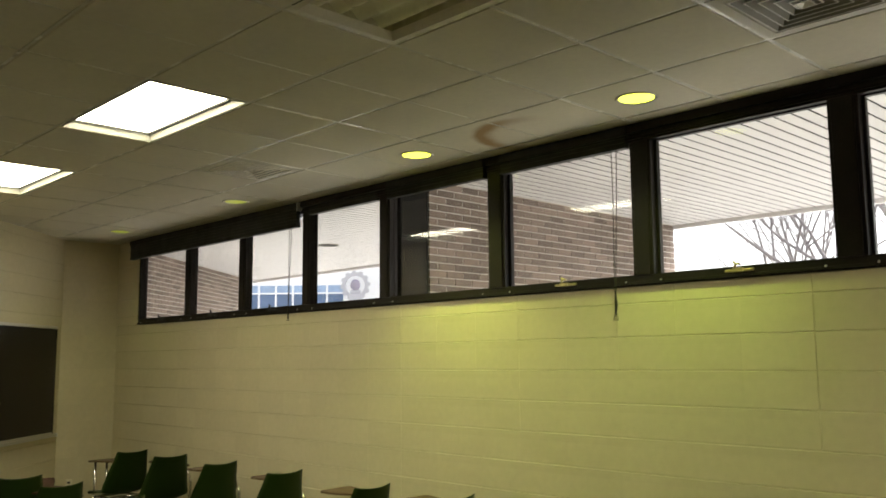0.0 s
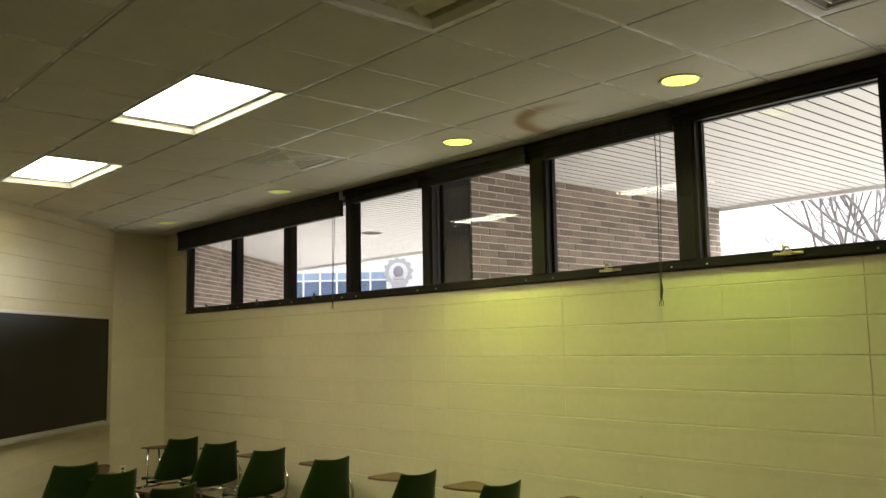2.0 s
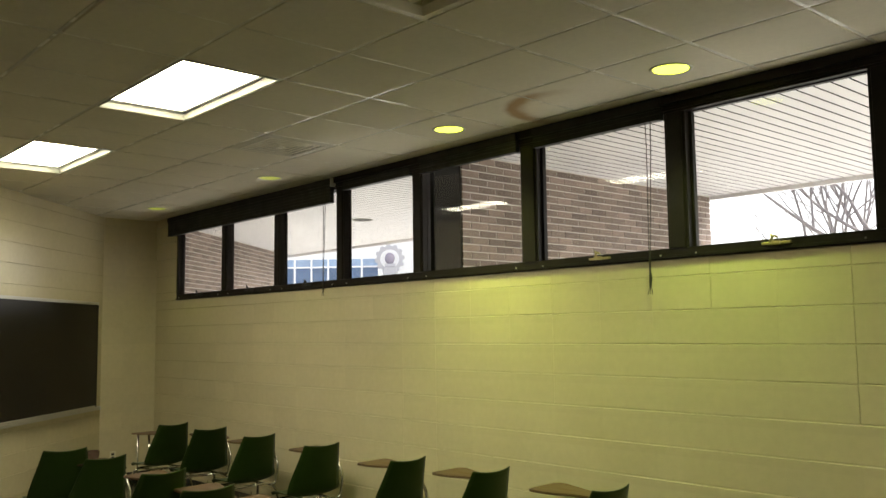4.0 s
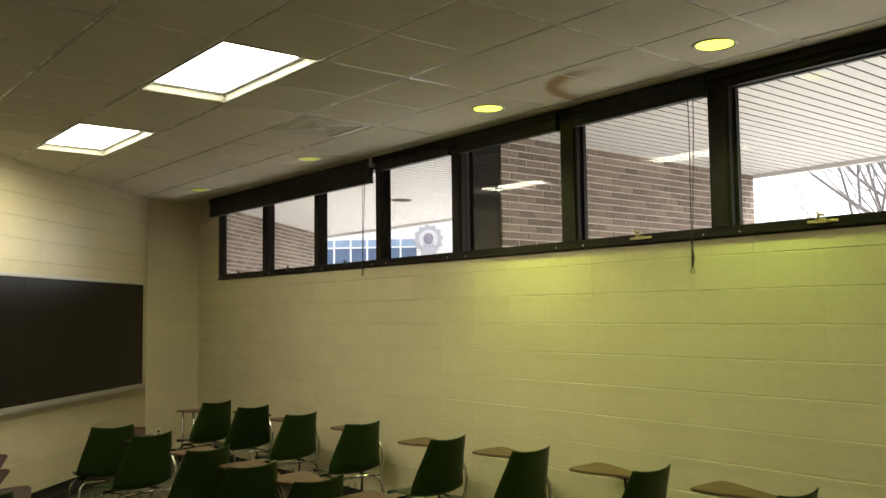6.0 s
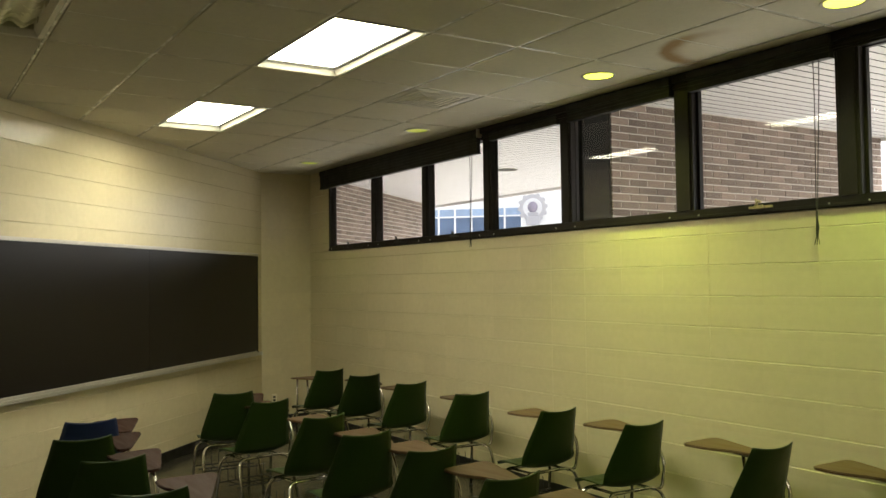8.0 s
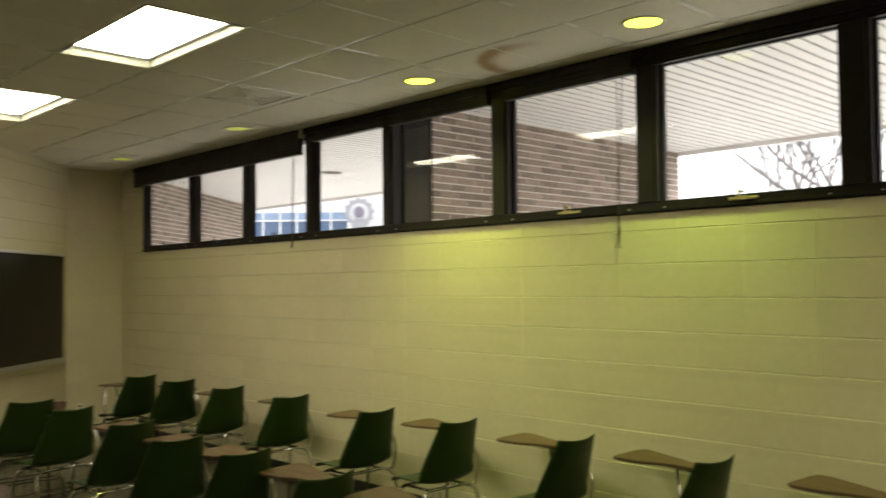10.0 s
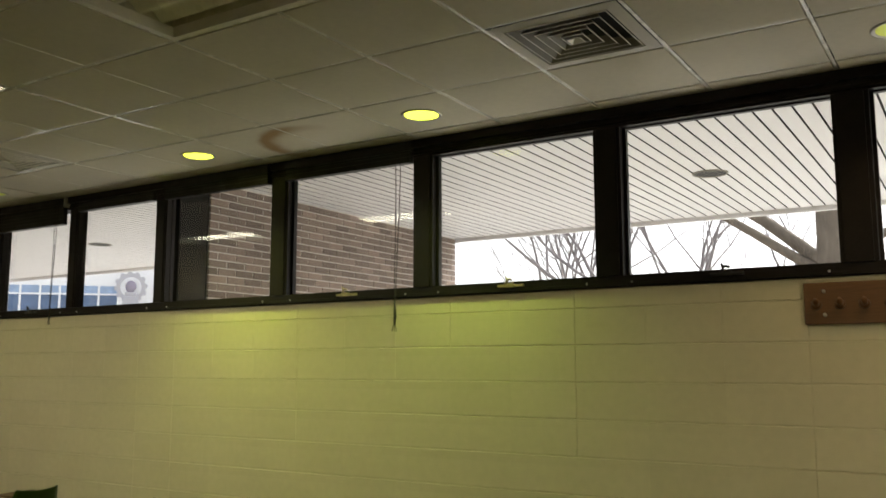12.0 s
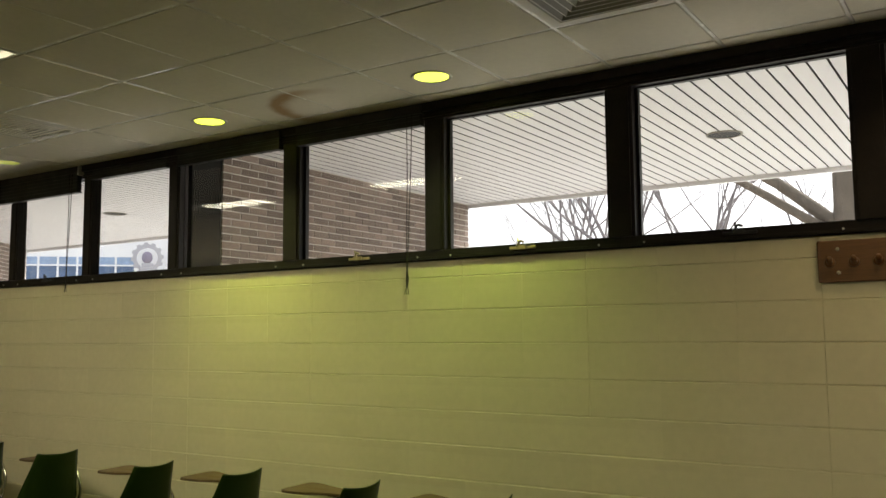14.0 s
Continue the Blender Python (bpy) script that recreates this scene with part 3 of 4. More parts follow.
# ---- tablet-arm chairs, facing -x, tablet on the wall side (+y) ----
def smooth_rows(rows, cols, thickness):
    """A sheet through rows of points, given a thickness."""
    bm = bmesh.new()
    g = [[bm.verts.new(p) for p in row] for row in rows]
    for a, b in zip(g, g[1:]):
        for k in range(cols - 1):
            bm.faces.new((a[k], a[k + 1], b[k + 1], b[k]))
    bm.normal_update()
    bmesh.ops.solidify(bm, geom=bm.faces[:], thickness=thickness)
    bmesh.ops.recalc_face_normals(bm, faces=bm.faces[:])
    return bm


def chair(shell_material, colour, tablet_material=None, hand=1):
    t = thing("tablet_chair", colour + " plastic school chair with brown tablet arm and chrome legs", "chair", group="tablet-arm classroom chairs")
    # profile from the seat's front lip back and up: x, z, half-width, wing
    prof = [(-0.245, 0.420, 0.185, 0.0), (-0.235, 0.441, 0.197, 0.0), (-0.18, 0.450, 0.210, 0.008), (-0.06, 0.440, 0.222, 0.022), (0.05, 0.430, 0.230, 0.034),
            (0.088, 0.437, 0.238, 0.038), (0.110, 0.475, 0.241, 0.036), (0.132, 0.535, 0.232, 0.036), (0.168, 0.635, 0.210, 0.036), (0.204, 0.735, 0.185, 0.034), (0.238, 0.822, 0.163, 0.030), (0.243, 0.834, 0.159, 0.028)]
    rows = []
    for i, (x, z, hw, wing) in enumerate(prof):
        row = []
        for k in range(13):
            s = -1 + 2 * k / 12
            c = abs(s) ** 2.4
            up = max(0.0, min(1.0, (z - 0.43) / 0.1)) if i > 4 else 0.0
            lift = wing * c * (1 - up)
            fwd = -wing * c * up
            top = 0.016 * s * s if i >= 10 else 0.0
            row.append((x + fwd, s * hw, z + lift + top))
        rows.append(row)
    part("shell", smooth_rows(rows, 13, -0.006), shell_material, t, smooth=True)
    # chrome frame: two bent leg hoops, side bars
    for x, xf in ((-0.13, -0.20), (0.10, 0.25)):
        for s in (-1, 1):
            bm = bmesh.new()
            tube(bm, rounded([(x, 0.0, 0.402), (x, s * 0.185, 0.402), (x + (xf - x) * 0.2, s * 0.228, 0.36), (xf, s * 0.245, 0.012)], 0.045), 0.0115, 10)
            leg = part("leg", bm, M_STEEL, t, "bent chrome tube leg", smooth=True)
            fb = bmesh.new()
            tube(fb, [(xf, s * 0.245, 0.016), (xf, s * 0.245, 0.0)], 0.0145, 10)
            part("foot_cap", fb, M_BASE, leg, "black rubber foot")
    for s in (-1, 1):
        bm = bmesh.new()
        tube(bm, [(-0.135, s * 0.15, 0.400), (0.105, s * 0.15, 0.400)], 0.009, 8)
        part("side_bar", bm, M_STEEL, t, smooth=True)
    rack_bar = None
    for x in (-0.15, 0.0, 0.12):
        bm = bmesh.new()
        tube(bm, [(x, -0.235, 0.20), (x, 0.235, 0.20)], 0.005, 6)
        ob = part("rack_wire" if rack_bar else "book_rack", bm, M_PANEL, rack_bar or t, "" if rack_bar else "dark wire book rack under the seat")
        rack_bar = rack_bar or ob
    for k in range(6):
        y = -0.16 + 0.064 * k
        bm = bmesh.new()
        tube(bm, rounded([(-0.15, y, 0.30), (-0.15, y, 0.20), (0.12, y, 0.20), (0.14, y, 0.24)], 0.03, 2), 0.0035, 5)
        part("rack_wire", bm, M_PANEL, rack_bar)
    # tablet and its posts; the left-handed one is set closer in
    def place(x, y):
        return (x, y) if hand > 0 else (0.55 * x - 0.10, 0.29 - 0.8 * y)

    for line in () if hand < 0 else ([(0.10, 0.17, 0.39), (0.12, 0.235, 0.39), (0.12, 0.266, 0.55), (0.03, 0.268, 0.690), (-0.30, 0.30, 0.693)],
                 [(-0.13, 0.18, 0.40), (-0.17, 0.27, 0.42), (-0.24, 0.31, 0.687)]):
        bm = bmesh.new()
        tube(bm, rounded([place(x, y) + (z,) for x, y, z in line], 0.05), 0.011, 10)
        part("arm_support", bm, M_STEEL, t, "chrome tube arm support", smooth=True)
    if hand < 0:
        bm = bmesh.new()
        tube(bm, rounded([(-0.37, -0.05, 0.700), (-0.38, -0.05, 0.35), (-0.39, -0.05, 0.0)], 0.05), 0.012, 10)
        tube(bm, rounded([(-0.13, 0.02, 0.40), (-0.25, 0.02, 0.42), (-0.28, 0.02, 0.700)], 0.05), 0.011, 10)
        part("desk_leg", bm, M_STEEL, t, "chrome leg under the tablet", smooth=True)
    edge = [(0.03, 0.275), (0.015, 0.300), (-0.05, 0.330), (-0.53, 0.480), (-0.585, 0.485), (-0.613, 0.458), (-0.598, 0.240), (-0.590, 0.185), (-0.560, 0.160), (-0.46, 0.158), (-0.38, 0.172), (-0.29, 0.212), (-0.20, 0.232), (-0.08, 0.232), (0.01, 0.228), (0.03, 0.245)]
    bm = slab(bmesh.new(), [place(x, y) for x, y in edge], 0.704, 0.720, 0.004)
    part("tablet", bm, tablet_material or M_TABLET, t, "brown laminate writing tablet")
    return t


M_TABLET_RED = noisy(mat("red_brown_laminate", (0.042, 0.020, 0.014), 0.62, spec=0.16), 3, 0.10, 0.05, 200, 0.08, 0.10, (1, 9, 1))
green = chair(M_GREEN, "dark green")
M_TABLET_MID = noisy(mat("mid_brown_laminate", (0.098, 0.058, 0.036), 0.6, spec=0.18), 3, 0.10, 0.05, 200, 0.08, 0.10, (1, 9, 1))
green_mid = chair(M_GREEN, "dark green", M_TABLET_MID)
green_red = chair(M_GREEN, "dark green", M_TABLET_RED)
blue = chair(M_BLUE, "dark blue", M_TABLET_RED)
M_TABLET_PALE = noisy(mat("pale_tan_laminate", (0.36, 0.25, 0.14), 0.55, spec=0.2), 3, 0.10, 0.05, 200, 0.08, 0.10, (1, 9, 1))
pale = chair(M_GREEN, "dark green", M_TABLET_PALE)
left_handed = chair(M_GREEN, "dark green", None, -1)
ROW_1 = [(2.57, -0.65, 0), (3.43, -0.64, 4), (4.36, -0.60, -1), (5.48, -0.65, 2), (6.235, -0.58, -1), (7.17, -0.58, -1), (8.03, -0.58, -5), (9.03, -0.60, -9)]
ROW_2 = [(3.79, -2.13, 11), (4.75, -2.11, 8), (5.52, -2.16, 1), (6.16, -2.11, 5), (6.94, -2.15, 3), (7.72, -2.18, 3)]
ROW_3 = [(3.12, -2.14, -4), (4.67, -3.59, -2), (5.42, -3.59, 3), (6.27, -3.59, -4)]
for first, spots in ((green, ROW_1), (green_mid, ROW_2), (green_red, ROW_3)):
    first.matrix_basis = pose(spots[0][0], spots[0][1], 0, 0, 0, spots[0][2])
    for x, y, a in spots[1:]:
        copy_thing(first, pose(x, y, 0, 0, 0, a))
blue.matrix_basis = pose(4.00, -3.43, 0, 0, 0, 0)
left_handed.matrix_basis = pose(1.89, -0.73, 0, 0, 0, 7)
pale.matrix_basis = pose(6.64, -4.23, 0, 0, 0, 4)

# ---- outdoors: ground, canopy, brick walls, far building, trees ----
bm = bmesh.new()
bmesh.ops.create_grid(bm, x_segments=40, y_segments=40, size=1500)
bmesh.ops.translate(bm, vec=(0, 0, -0.25), verts=bm.verts)
tagged(part("ground", bm, M_GRASS), "pale winter lawn reaching to the horizon", "ground", kind="structure")
tagged(part("pavement", boxes((-14, 20, 0.31, 6.0, -0.24, -0.12)), M_CONC), "pale concrete walk under the canopy", "pavement", kind="structure")

SOF, FASCIA = 3.225, 4.34
canopy = thing("canopy", "white slatted soffit under the roof overhang", "canopy", kind="structure")
part("backing", boxes((-9, 15, 0.301, FASCIA, SOF + 0.05, SOF + 0.5)), M_GROOVE_SHADE, canopy)
part("fascia", boxes((-9, 15, FASCIA, FASCIA + 0.05, SOF - 0.045, SOF + 0.55), bevel=0.004), M_SOFFIT, canopy)
PITCH = 0.1125
bm = bmesh.new()
bm_prof = [(-PITCH / 2 + 0.0070, SOF + 0.049), (-PITCH / 2 + 0.0070, SOF), (PITCH / 2 - 0.0070, SOF), (PITCH / 2 - 0.0070, SOF + 0.049)]
a = [bm.verts.new((x, 0.302, z)) for x, z in bm_prof]
b = [bm.verts.new((x, FASCIA - 0.002, z)) for x, z in bm_prof]
for k in range(3):
    bm.faces.new((a[k], b[k], b[k + 1], a[k + 1]))
bmesh.ops.recalc_face_normals(bm, faces=bm.faces[:])
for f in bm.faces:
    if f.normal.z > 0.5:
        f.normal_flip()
# white underside; upright sides coloured dark to stand for shade in the grooves
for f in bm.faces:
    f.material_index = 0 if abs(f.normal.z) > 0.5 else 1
slat_mesh = mesh_of("slat", bm, [M_SOFFIT, M_GROOVE_SHADE])
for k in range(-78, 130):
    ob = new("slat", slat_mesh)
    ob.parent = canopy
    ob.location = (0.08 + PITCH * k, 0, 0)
for x in (8.69, 1.15, -3.4):
    t = thing("soffit_light", "dark round recessed light in the white soffit", "soffit light", pose(x, 2.34, SOF), group="soffit lights")
    part("ring", lathe(bmesh.new(), 0, 0, [(0.126, 0.002), (0.132, -0.010), (0.138, -0.009), (0.141, -0.001)], 28), M_VANE, t, smooth=True)
    part("reflector", lathe(bmesh.new(), 0, 0, [(0.001, -0.002), (0.127, -0.003)], 28), M_DUCT, t)

random.seed(7)
BL, BC = 0.205, 0.0635


def brick_mesh(length, proud=0.006):
    bm = bmesh.new()
    box(bm, 0, length - 0.010, -proud, 0.03, 0, BC - 0.010)
    es = [e for e in bm.edges if all(abs(v.co.y + proud) < 1e-5 for v in e.verts)]
    bmesh.ops.bevel(bm, geom=es, offset=0.002, segments=1, affect='EDGES')
    return mesh_of("brick", bm, M_BRICK)


def brick_wall(name, label, m, length, top, courses, thickness, height, split):
    """m: local x along the wall's face, -y out of it, z up. Bricks reach down from the top."""
    w = thing(name, label, "brick wall", m, kind="structure")
    part("mortar_core", boxes((0, length, 0.0, thickness, -0.2, height)), M_MORTAR, w)
    full, halfb = brick_mesh(BL), brick_mesh(BL / 2)
    rest = []
    n = 0
    for c in range(courses):
        z = top - (c + 1) * BC
        x = 0.0
        first = c % 2 == 1
        while x < length - 0.03:
            l = BL / 2 if first or x + BL > length + 0.02 else BL
            first = False
            me = full if l == BL else halfb
            if n < split:
                ob = new("brick", me)
                ob.parent = w
                ob.location = (x, random.uniform(-0.0015, 0.0015), z)
                n += 1
            else:
                rest.append((x, l, z))
            x += l
    if rest:
        verts, faces = [], []
        for x, l, z in rest:
            k = len(verts)
            for yy in (0.01, -0.006):
                verts += [(x, yy, z), (x + l - 0.010, yy, z), (x + l - 0.010, yy, z + BC - 0.010), (x, yy, z + BC - 0.010)]
            faces += [(k + 4, k + 5, k + 6, k + 7), (k, k + 1, k + 5, k + 4), (k + 1, k + 2, k + 6, k + 5), (k + 2, k + 3, k + 7, k + 6), (k + 3, k, k + 4, k + 7)]
        me = bpy.data.meshes.new("bricks")
        me.from_pydata(verts, [], faces)
        me.materials.append(M_BRICK_JOINED)
        ob = new("bricks", me)
        ob.parent = w
        tagged(ob, kind="stuff")
    return w


def island_vary(m, amount):
    """Shift the colour from piece to piece within one mesh."""
    n, l = m.node_tree.nodes, m.node_tree.links
    g = n.new("ShaderNodeNewGeometry")
    r = n.new("ShaderNodeMapRange")
    r.inputs[3].default_value, r.inputs[4].default_value = 1 - amount, 1 + amount
    l.new(g.outputs["Random Per Island"], r.inputs[0])
    h2 = n.new("ShaderNodeHueSaturation")
    b = n["Principled BSDF"]
    old = b.inputs["Base Color"].links[0].from_socket
    l.new(old, h2.inputs["Color"])
    l.new(r.outputs[0], h2.inputs["Value"])
    l.new(h2.outputs[0], b.inputs["Base Color"])
    return m


M_BRICK_JOINED = island_vary(noisy(mat("brown_brick_far", (0.20, 0.155, 0.130), 0.85, spec=0.3), 14, 0.16, 0.6, 120, 0.05, dist=0.004), 0.32)

# wing wall standing square to the windows: face towards +x
WX = 5.12
brick_wall("brick_wall", "brown brick wing wall with pale mortar, square to the windows", Matrix.Translation((WX, 0.445, 0)) @ Matrix.Rotation(radians(90), 4, 'Z'),
           FASCIA - 0.445 - 0.01, SOF - 0.004, 22, 0.16, SOF - 0.002, 290)
tagged(part("wall_panel", boxes((WX - 0.12, WX - 0.01, 0.135, 0.444, -0.2, SOF - 0.002), bevel=0.003), M_INFILL), "dark metal infill panel between window and brick", "panel", kind="structure")
# slanting brick wall of the next wing
brick_wall("brick_wall", "brown brick wall of the next wing, set at a slant", Matrix.Translation((-0.62, 0.42, 0)) @ Matrix.Rotation(radians(130), 4, 'Z'),
           4.95, SOF - 0.004, 22, 0.25, SOF - 0.002, 0)

# far building: white framing and blue glazing, facing the classroom
FAR = Matrix.Translation((-18.2, 23.6, -0.2)) @ Matrix.Rotation(radians(45), 4, 'Z')
far = thing("far_building", "distant white building with blue ribbon windows", "building", FAR)
part("wall", boxes((-14, 6, 0.05, 8, -0.06, 3.2), (-14, 6, 0.05, 8, 5.38, 7.2), (-4.87, 6, 0.05, 8, 3.2, 5.38), (-14, -12.8, 0.05, 8, 3.2, 5.38)), M_FARWHITE, far)
part("roof", boxes((-14.3, 6.3, -0.3, 8.3, 7.2, 7.45), bevel=0.03), M_FARWHITE, far)
for k in range(10):
    x = -12.77 + 0.79 * k
    wn_ = part("window", boxes((x - 0.05, x + 0.03, -0.02, 0.05, 3.2, 5.38), (x + 0.03, x + 0.74, -0.02, 0.05, 4.98, 5.05), (x + 0.03, x + 0.74, -0.02, 0.05, 3.2, 3.3), (x + 0.03, x + 0.74, -0.02, 0.05, 4.12, 4.19)), M_FARWHITE, far)
    part("pane", boxes((x + 0.03, x + 0.74, 0.03, 0.06, 3.3, 4.98)), M_FARGLASS, wn_, "dark blue glass pane")
    part("pane", boxes((x + 0.03, x + 0.74, 0.03, 0.06, 5.05, 5.38)), M_FARTOP, wn_, "pale blue glass pane")

# gear-shaped sign before the far building
sign = thing("gear_sign", "pale gear-shaped metal sign on a post", "sign", Matrix.Translation((-20.76, 20.11, 0)) @ Matrix.Rotation(radians(45), 4, 'Z'))
bm = bmesh.new()
inner, outer = [], []
N = 96
for k in range(N):
    a = 2 * math.pi * k / N
    ro = 0.68 if (k % 8) < 4 else 0.60
    for lst, rr in ((inner, 0.44), (outer, ro)):
        lst.append([bm.verts.new((rr * math.cos(a), y, 5.10 + rr * math.sin(a))) for y in (-0.06, 0.06)])
for k in range(N):
    j = (k + 1) % N
    bm.faces.new((inner[k][0], inner[j][0], outer[j][0], outer[k][0]))
    bm.faces.new((inner[k][1], outer[k][1], outer[j][1], inner[j][1]))
    bm.faces.new((outer[k][0], outer[j][0], outer[j][1], outer[k][1]))
    bm.faces.new((inner[k][0], inner[k][1], inner[j][1], inner[j][0]))
part("gear_ring", bm, M_SIGN, sign)
bm = bmesh.new()
bmesh.ops.create_uvsphere(bm, u_segments=20, v_segments=12, radius=0.24, matrix=Matrix.Translation((0.0, 0, 5.12)) @ Matrix.Diagonal((0.95, 0.6, 1.1, 1)))
part("emblem", bm, M_SIGN_MID, sign, "plain mauve emblem", smooth=True)
part("plinth", boxes((-0.30, 0.34, -0.15, 0.15, 4.30, 4.72), (-0.22, 0.26, -0.12, 0.12, 4.72, 4.88), bevel=0.03), M_SIGN, sign)
part("post", boxes((-0.09, 0.09, -0.09, 0.09, -0.25, 4.30)), M_SIGN, sign)


def limb(bm, p, d, r, length, depth, rng, bend=0.25, up=0.12, extra=0):
    pts, rs = [p.copy()], [r]
    n = 5
    for k in range(n):
        d = (d + Vector((rng.uniform(-bend, bend), rng.uniform(-bend, bend), rng.uniform(-bend * 0.5, bend * 0.6) + up)) * 0.5).normalized()
        p = p + d * (length / n)
        pts.append(p.copy())
        rs.append(r * (1 - 0.55 * (k + 1) / n))
    tube(bm, pts, rs, 8 if r > 0.05 else 5 if r > 0.015 else 4, cap=False)
    if depth <= 0:
        return
    for k in range(rng.choice((2, 3)) + (1 if depth > 1 else 2 + extra)):
        i = rng.randrange(2, n + 1)
        side = Vector((rng.uniform(-1, 1), rng.uniform(-1, 1), rng.uniform(-0.2, 0.9))).normalized()
        nd = (d * 0.75 + side * 0.75).normalized()
        limb(bm, pts[i], nd, rs[i] * rng.uniform(0.5, 0.8), length * rng.uniform(0.5, 0.8), depth - 1, rng, bend, up, extra)


def tree(x, y, h, r, seed, material, label, limbs=None, depth=4, lean=(0, 0, 1), up=0.12):
    rng = random.Random(seed)
    t = thing("tree", label, "tree", pose(x, y, -0.25), group="bare winter trees")
    bm = bmesh.new()
    tube(bm, [(0, 0, -0.05), (0.02, 0, 0.4), (0.03 * h * lean[0], 0.0, h * 0.55), (h * 0.1 * lean[0], 0, h)], [r * 1.35, r * 1.05, r, r * 0.9], 14, cap=False)
    part("trunk", bm, material, t, smooth=True)
    bm = bmesh.new()
    top = Vector((h * 0.1 * lean[0], 0, h))
    for d, rr, ln, z in (limbs or [((-0.6, 0.1, 1), 0.62, 3.2, 1.0), ((0.5, -0.2, 1.1), 0.6, 3.2, 1.0), ((0.1, 0.4, 1.2), 0.65, 3.4, 1.0), ((-0.9, -0.2, 0.7), 0.45, 2.6, 0.8)]):
        limb(bm, top * z, Vector(d).normalized(), r * rr, ln, depth, rng, 0.36 if material is M_TWIG else 0.25, up, 4 if material is M_TWIG else 0)
    part("crown", bm, material, t, smooth=True)
    return t


# near tree with two heavy limbs reaching over to its left
tree(7.95, 14.0, 6.4, 0.25, 3, M_BARK, "large bare tree with heavy low limbs, grey-brown bark",
     limbs=[((-1.0, 0.1, 1.02), 0.60, 4.2, 0.60), ((-1.35, -0.25, 0.92), 0.44, 4.4, 0.575), ((0.9, 0.1, 0.62), 0.42, 3.2, 0.62), ((-0.2, 0.3, 1.0), 0.7, 3.0, 1.0)], depth=4, up=-0.02)
tree(1.9, 17.5, 3.3, 0.085, 21, M_TWIG, "slender bare tree with many rising twigs", depth=5)
tree(-0.8, 22.0, 3.5, 0.09, 22, M_TWIG, "slender bare tree with many rising twigs", depth=4)
tree(3.4, 20.0, 3.4, 0.09, 29, M_TWIG, "slender bare tree with many rising twigs", depth=5)
tree(5.6, 24.0, 3.6, 0.09, 24, M_TWIG, "slender bare tree with many rising twigs", depth=4)
tree(4.5, 16.0, 2.9, 0.066, 41, M_TWIG, "slender bare tree with many rising twigs", depth=5)
tree(2.75, 14.2, 5.4, 0.135, 45, M_TWIG, "bare forked tree with pale grey bark", lean=(1.6, 0, 1),
     limbs=[((-0.8, 0.0, 0.8), 0.50, 3.0, 0.55), ((-0.5, 0.2, 1.0), 0.42, 3.0, 0.60), ((-1.0, 0.1, 0.6), 0.36, 3.0, 0.66), ((0.4, 0.1, 1.0), 0.5, 2.6, 0.8)], depth=5)
tree(0.9, 16.5, 2.8, 0.08, 52, M_TWIG, "slender bare tree with many rising twigs", depth=4)
tree(11.5, 20.0, 3.6, 0.14, 25, M_TWIG, "slender bare tree with many rising twigs", depth=3)

# ---- pieces of the walls and the floor ----
random.seed(2)
OPEN_JOINTS = {12: (0, 0.0005), 13: (0, 0.0006), 16: (6, 0.0006), 21: (6, 0.0007), 19: (9, 0.0006), 24: (3, 0.0004)}      # upright joints left raked: from which course, half-width


def block_mesh(w, h, left, right, groove):
    """A block face in local x, z with a raked bed joint below and a proud bead of paint along its top; y runs into the wall."""
    bm = bmesh.new()
    d = 0.0065 * groove
    rows = [(0.0003, d), (0.0024 * groove, 0.0), (h - 0.055, 0.0), (h - 0.0075 * groove, -0.0022 * groove), (h - 0.0003, d)]
    cols = ([(left, True)] if left else []) + [(left * 2.6, False), (w - right * 2.6, False)] + ([(w - right, True)] if right else [])
    grid = [[bm.verts.new((x, d if sunk else y, z)) for x, sunk in cols] for z, y in rows]
    for p, q in zip(grid, grid[1:]):
        for k in range(len(cols) - 1):
            bm.faces.new((p[k], p[k + 1], q[k + 1], q[k]))
    bm.normal_update()
    for f in bm.faces:
        if f.normal.y > 0:
            f.normal_flip()
    return mesh_of("block", bm, M_BLOCK)


def lay_blocks(parent, m, spans, rows, groove=1.0):
    """spans: start and width of each block along the wall, and its joints by course; rows: bottoms and heights."""
    kinds = {}
    for x, w, joint_l, joint_r in spans:
        for c, (z, h) in enumerate(rows):
            left = joint_l[1] if joint_l and c >= joint_l[0] else 0.0
            right = joint_r[1] if joint_r and c >= joint_r[0] else 0.0
            key = (round(w, 3), round(h, 3), left, right)
            if key not in kinds:
                kinds[key] = block_mesh(w, h, left, right, groove)
            ob = new("block", kinds[key])
            ob.parent = parent
            ob.matrix_basis = m @ Matrix.Translation((x, random.uniform(-0.0001, 0.0001), z))


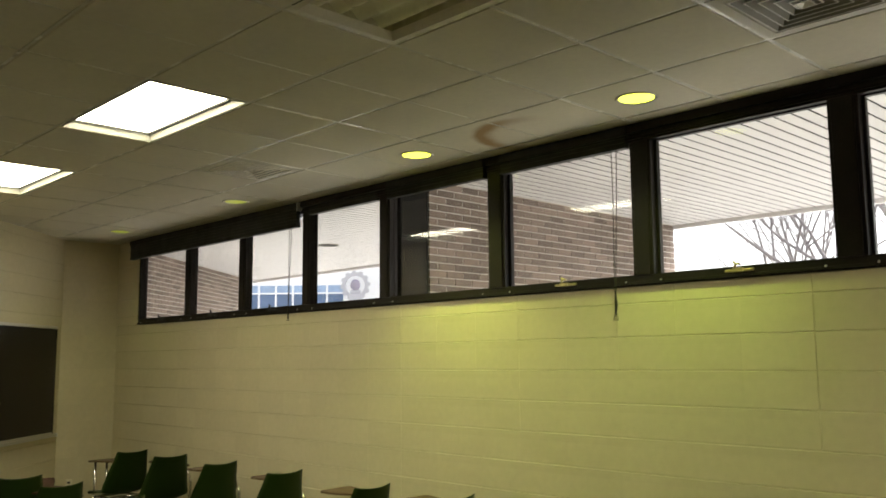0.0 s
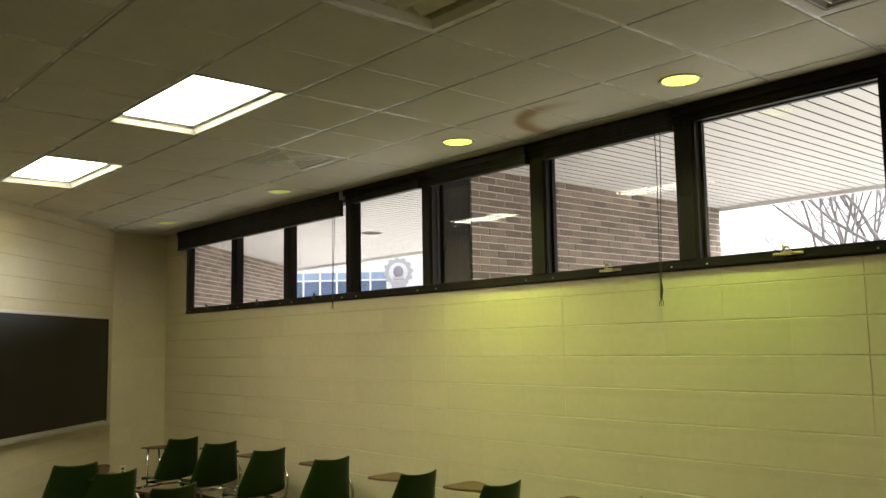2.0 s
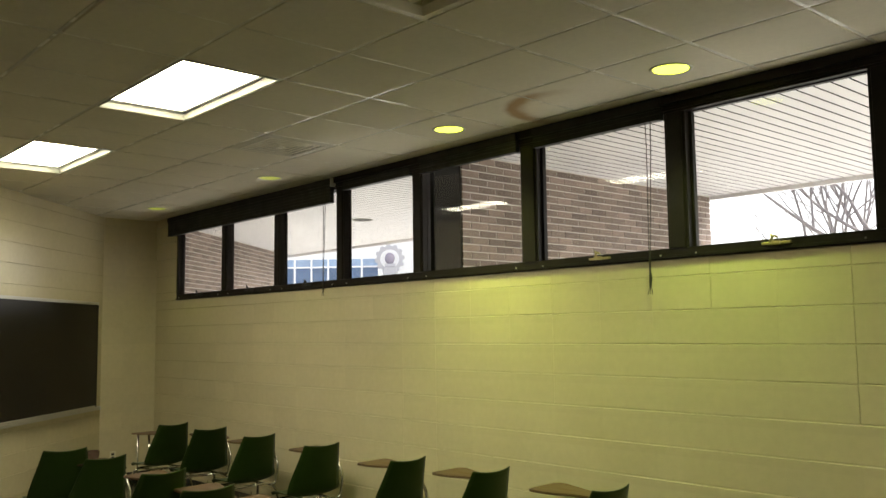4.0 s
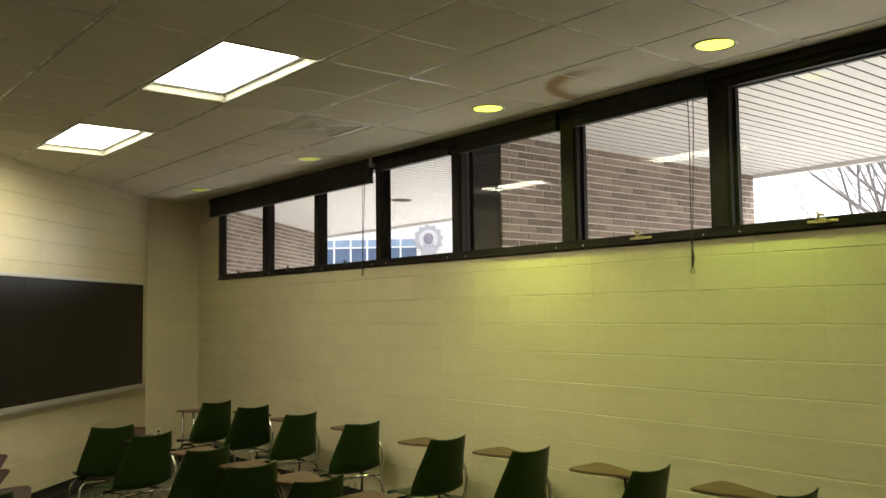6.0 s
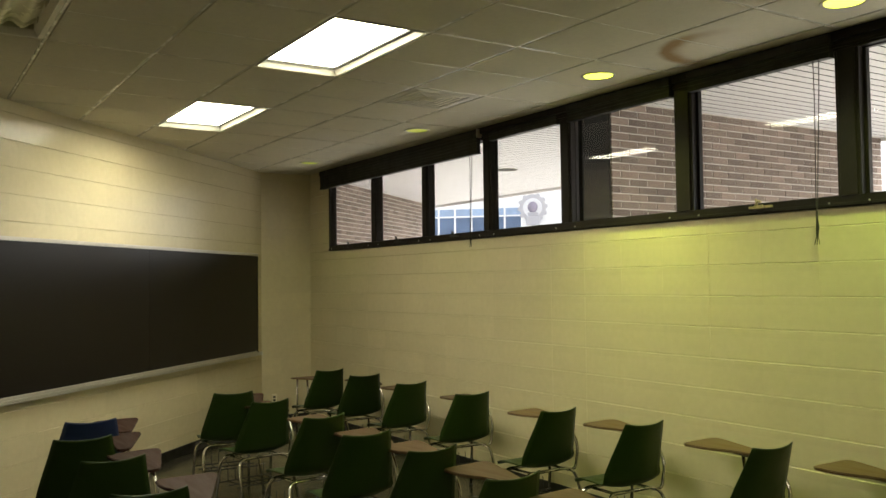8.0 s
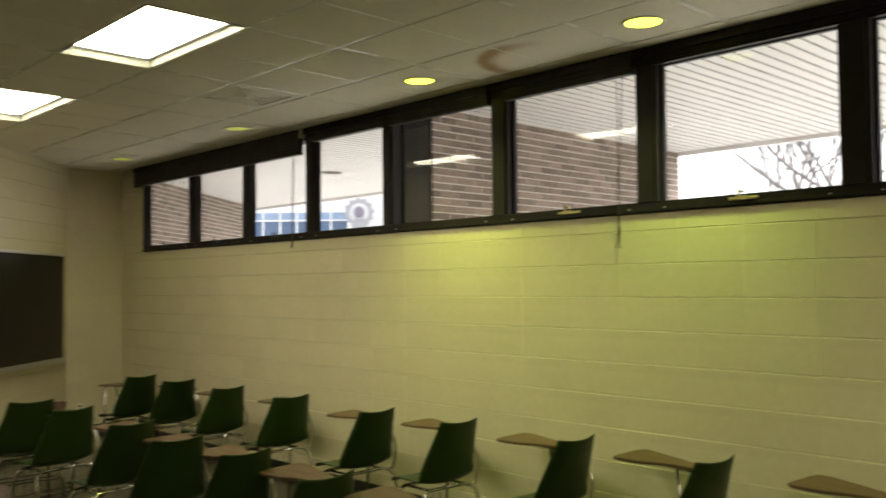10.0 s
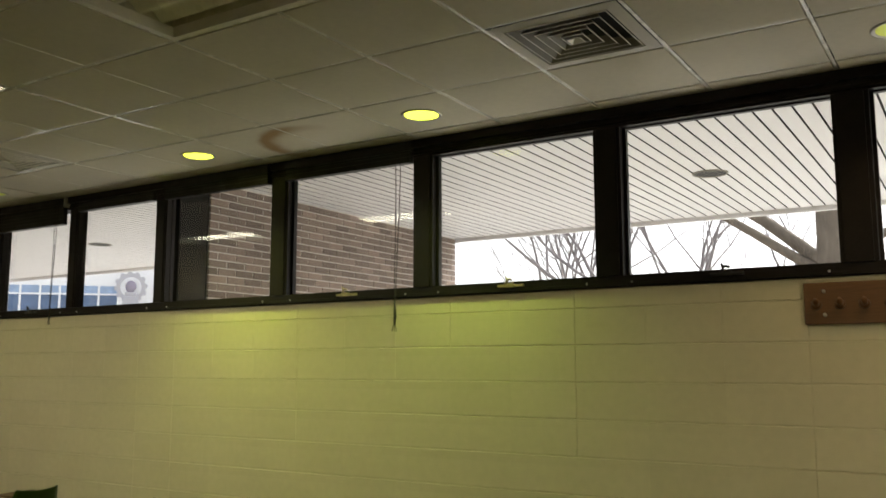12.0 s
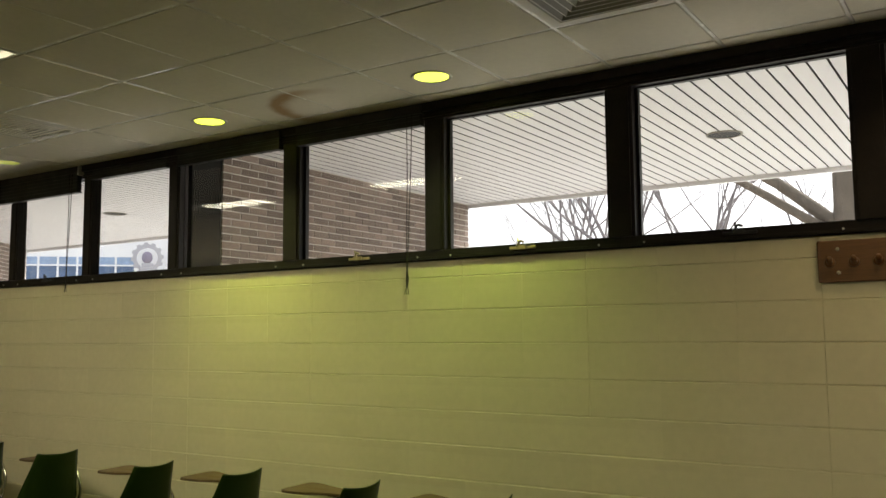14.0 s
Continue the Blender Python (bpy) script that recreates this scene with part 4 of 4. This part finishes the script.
rows_low = [(COURSE * k, COURSE) for k in range(10)] + [(COURSE * 10, SILL - COURSE * 10)]
spans = []
for k in range(0, 34):
    x0 = BLOCK_X0 + BLOCK * k
    x1 = x0 + BLOCK
    x0, x1 = max(x0, END_X), min(x1, EAST)
    if x1 - x0 < 0.02:
        continue
    spans.append((x0, x1 - x0, OPEN_JOINTS.get(k, (8, 0.00022)), OPEN_JOINTS.get(k + 1, (8, 0.00022))))
near = [s for s in spans if s[0] < 11.0]
lay_blocks(wall_north, Matrix.Identity(4), near, rows_low)
lay_blocks(wall_north, Matrix.Identity(4), [(near[-1][0] + near[-1][1], EAST - near[-1][0] - near[-1][1], None, None)], rows_low)
rows_full = [(COURSE * k, COURSE) for k in range(15)] + [(COURSE * 15, 0.2)]
lay_blocks(wall_north, Matrix.Identity(4), [(END_X, 0.60 - END_X, None, None)], [(SILL, COURSE * 11 - SILL)] + [(COURSE * k, COURSE) for k in range(11, 16)])
lay_blocks(wall_west, Matrix.Translation((END_X, DIAG_Y, 0)) @ Matrix.Rotation(radians(90), 4, 'Z'), [(0.0, -DIAG_Y - BLOCK, None, None), (-DIAG_Y - BLOCK, BLOCK, None, None)], rows_full, 0.12)
dm = Matrix.Translation((END_X, DIAG_Y, 0)) @ Matrix.Rotation(radians(-45), 4, 'Z') @ Matrix.Rotation(radians(180), 4, 'Z')
lay_blocks(wall_diagonal, dm, [(-BLOCK * (k + 1), BLOCK, None, None) for k in range(15)], rows_full, 0.6)

# floor tiles, 0.3048 m square: those that the view passes as pieces, the rest joined
FT = 0.3048


def floor_tile_mesh():
    bm = bmesh.new()
    box(bm, 0.0004, FT - 0.0004, 0.0004, FT - 0.0004, -0.0035, 0.0)
    return mesh_of("tile", bm, M_FLOOR)


ft = floor_tile_mesh()
verts, faces = [], []
count = 0
for i in range(0, 45):
    for j in range(0, 25):
        x, y = END_X + FT * i, -FT * (j + 1)
        if x + y < DIAG_Y - 0.3 and x < KNEE[0] - 0.05:
            continue
        if 1.0 < x < 6.4 and -4.2 < y < -0.3 and count < 250:
            ob = new("tile", ft)
            ob.parent = floor
            ob.location = (x, y, 0)
            count += 1
        else:
            k = len(verts)
            verts += [(x + 0.0004, y + 0.0004, 0), (x + FT - 0.0004, y + 0.0004, 0), (x + FT - 0.0004, y + FT - 0.0004, 0), (x + 0.0004, y + FT - 0.0004, 0)]
            faces.append((k, k + 1, k + 2, k + 3))
me = bpy.data.meshes.new("floor_tiles")
me.from_pydata(verts, [], faces)
me.materials.append(M_FLOOR)
ob = tagged(new("floor_tiles", me), kind="stuff")
ob.parent = floor
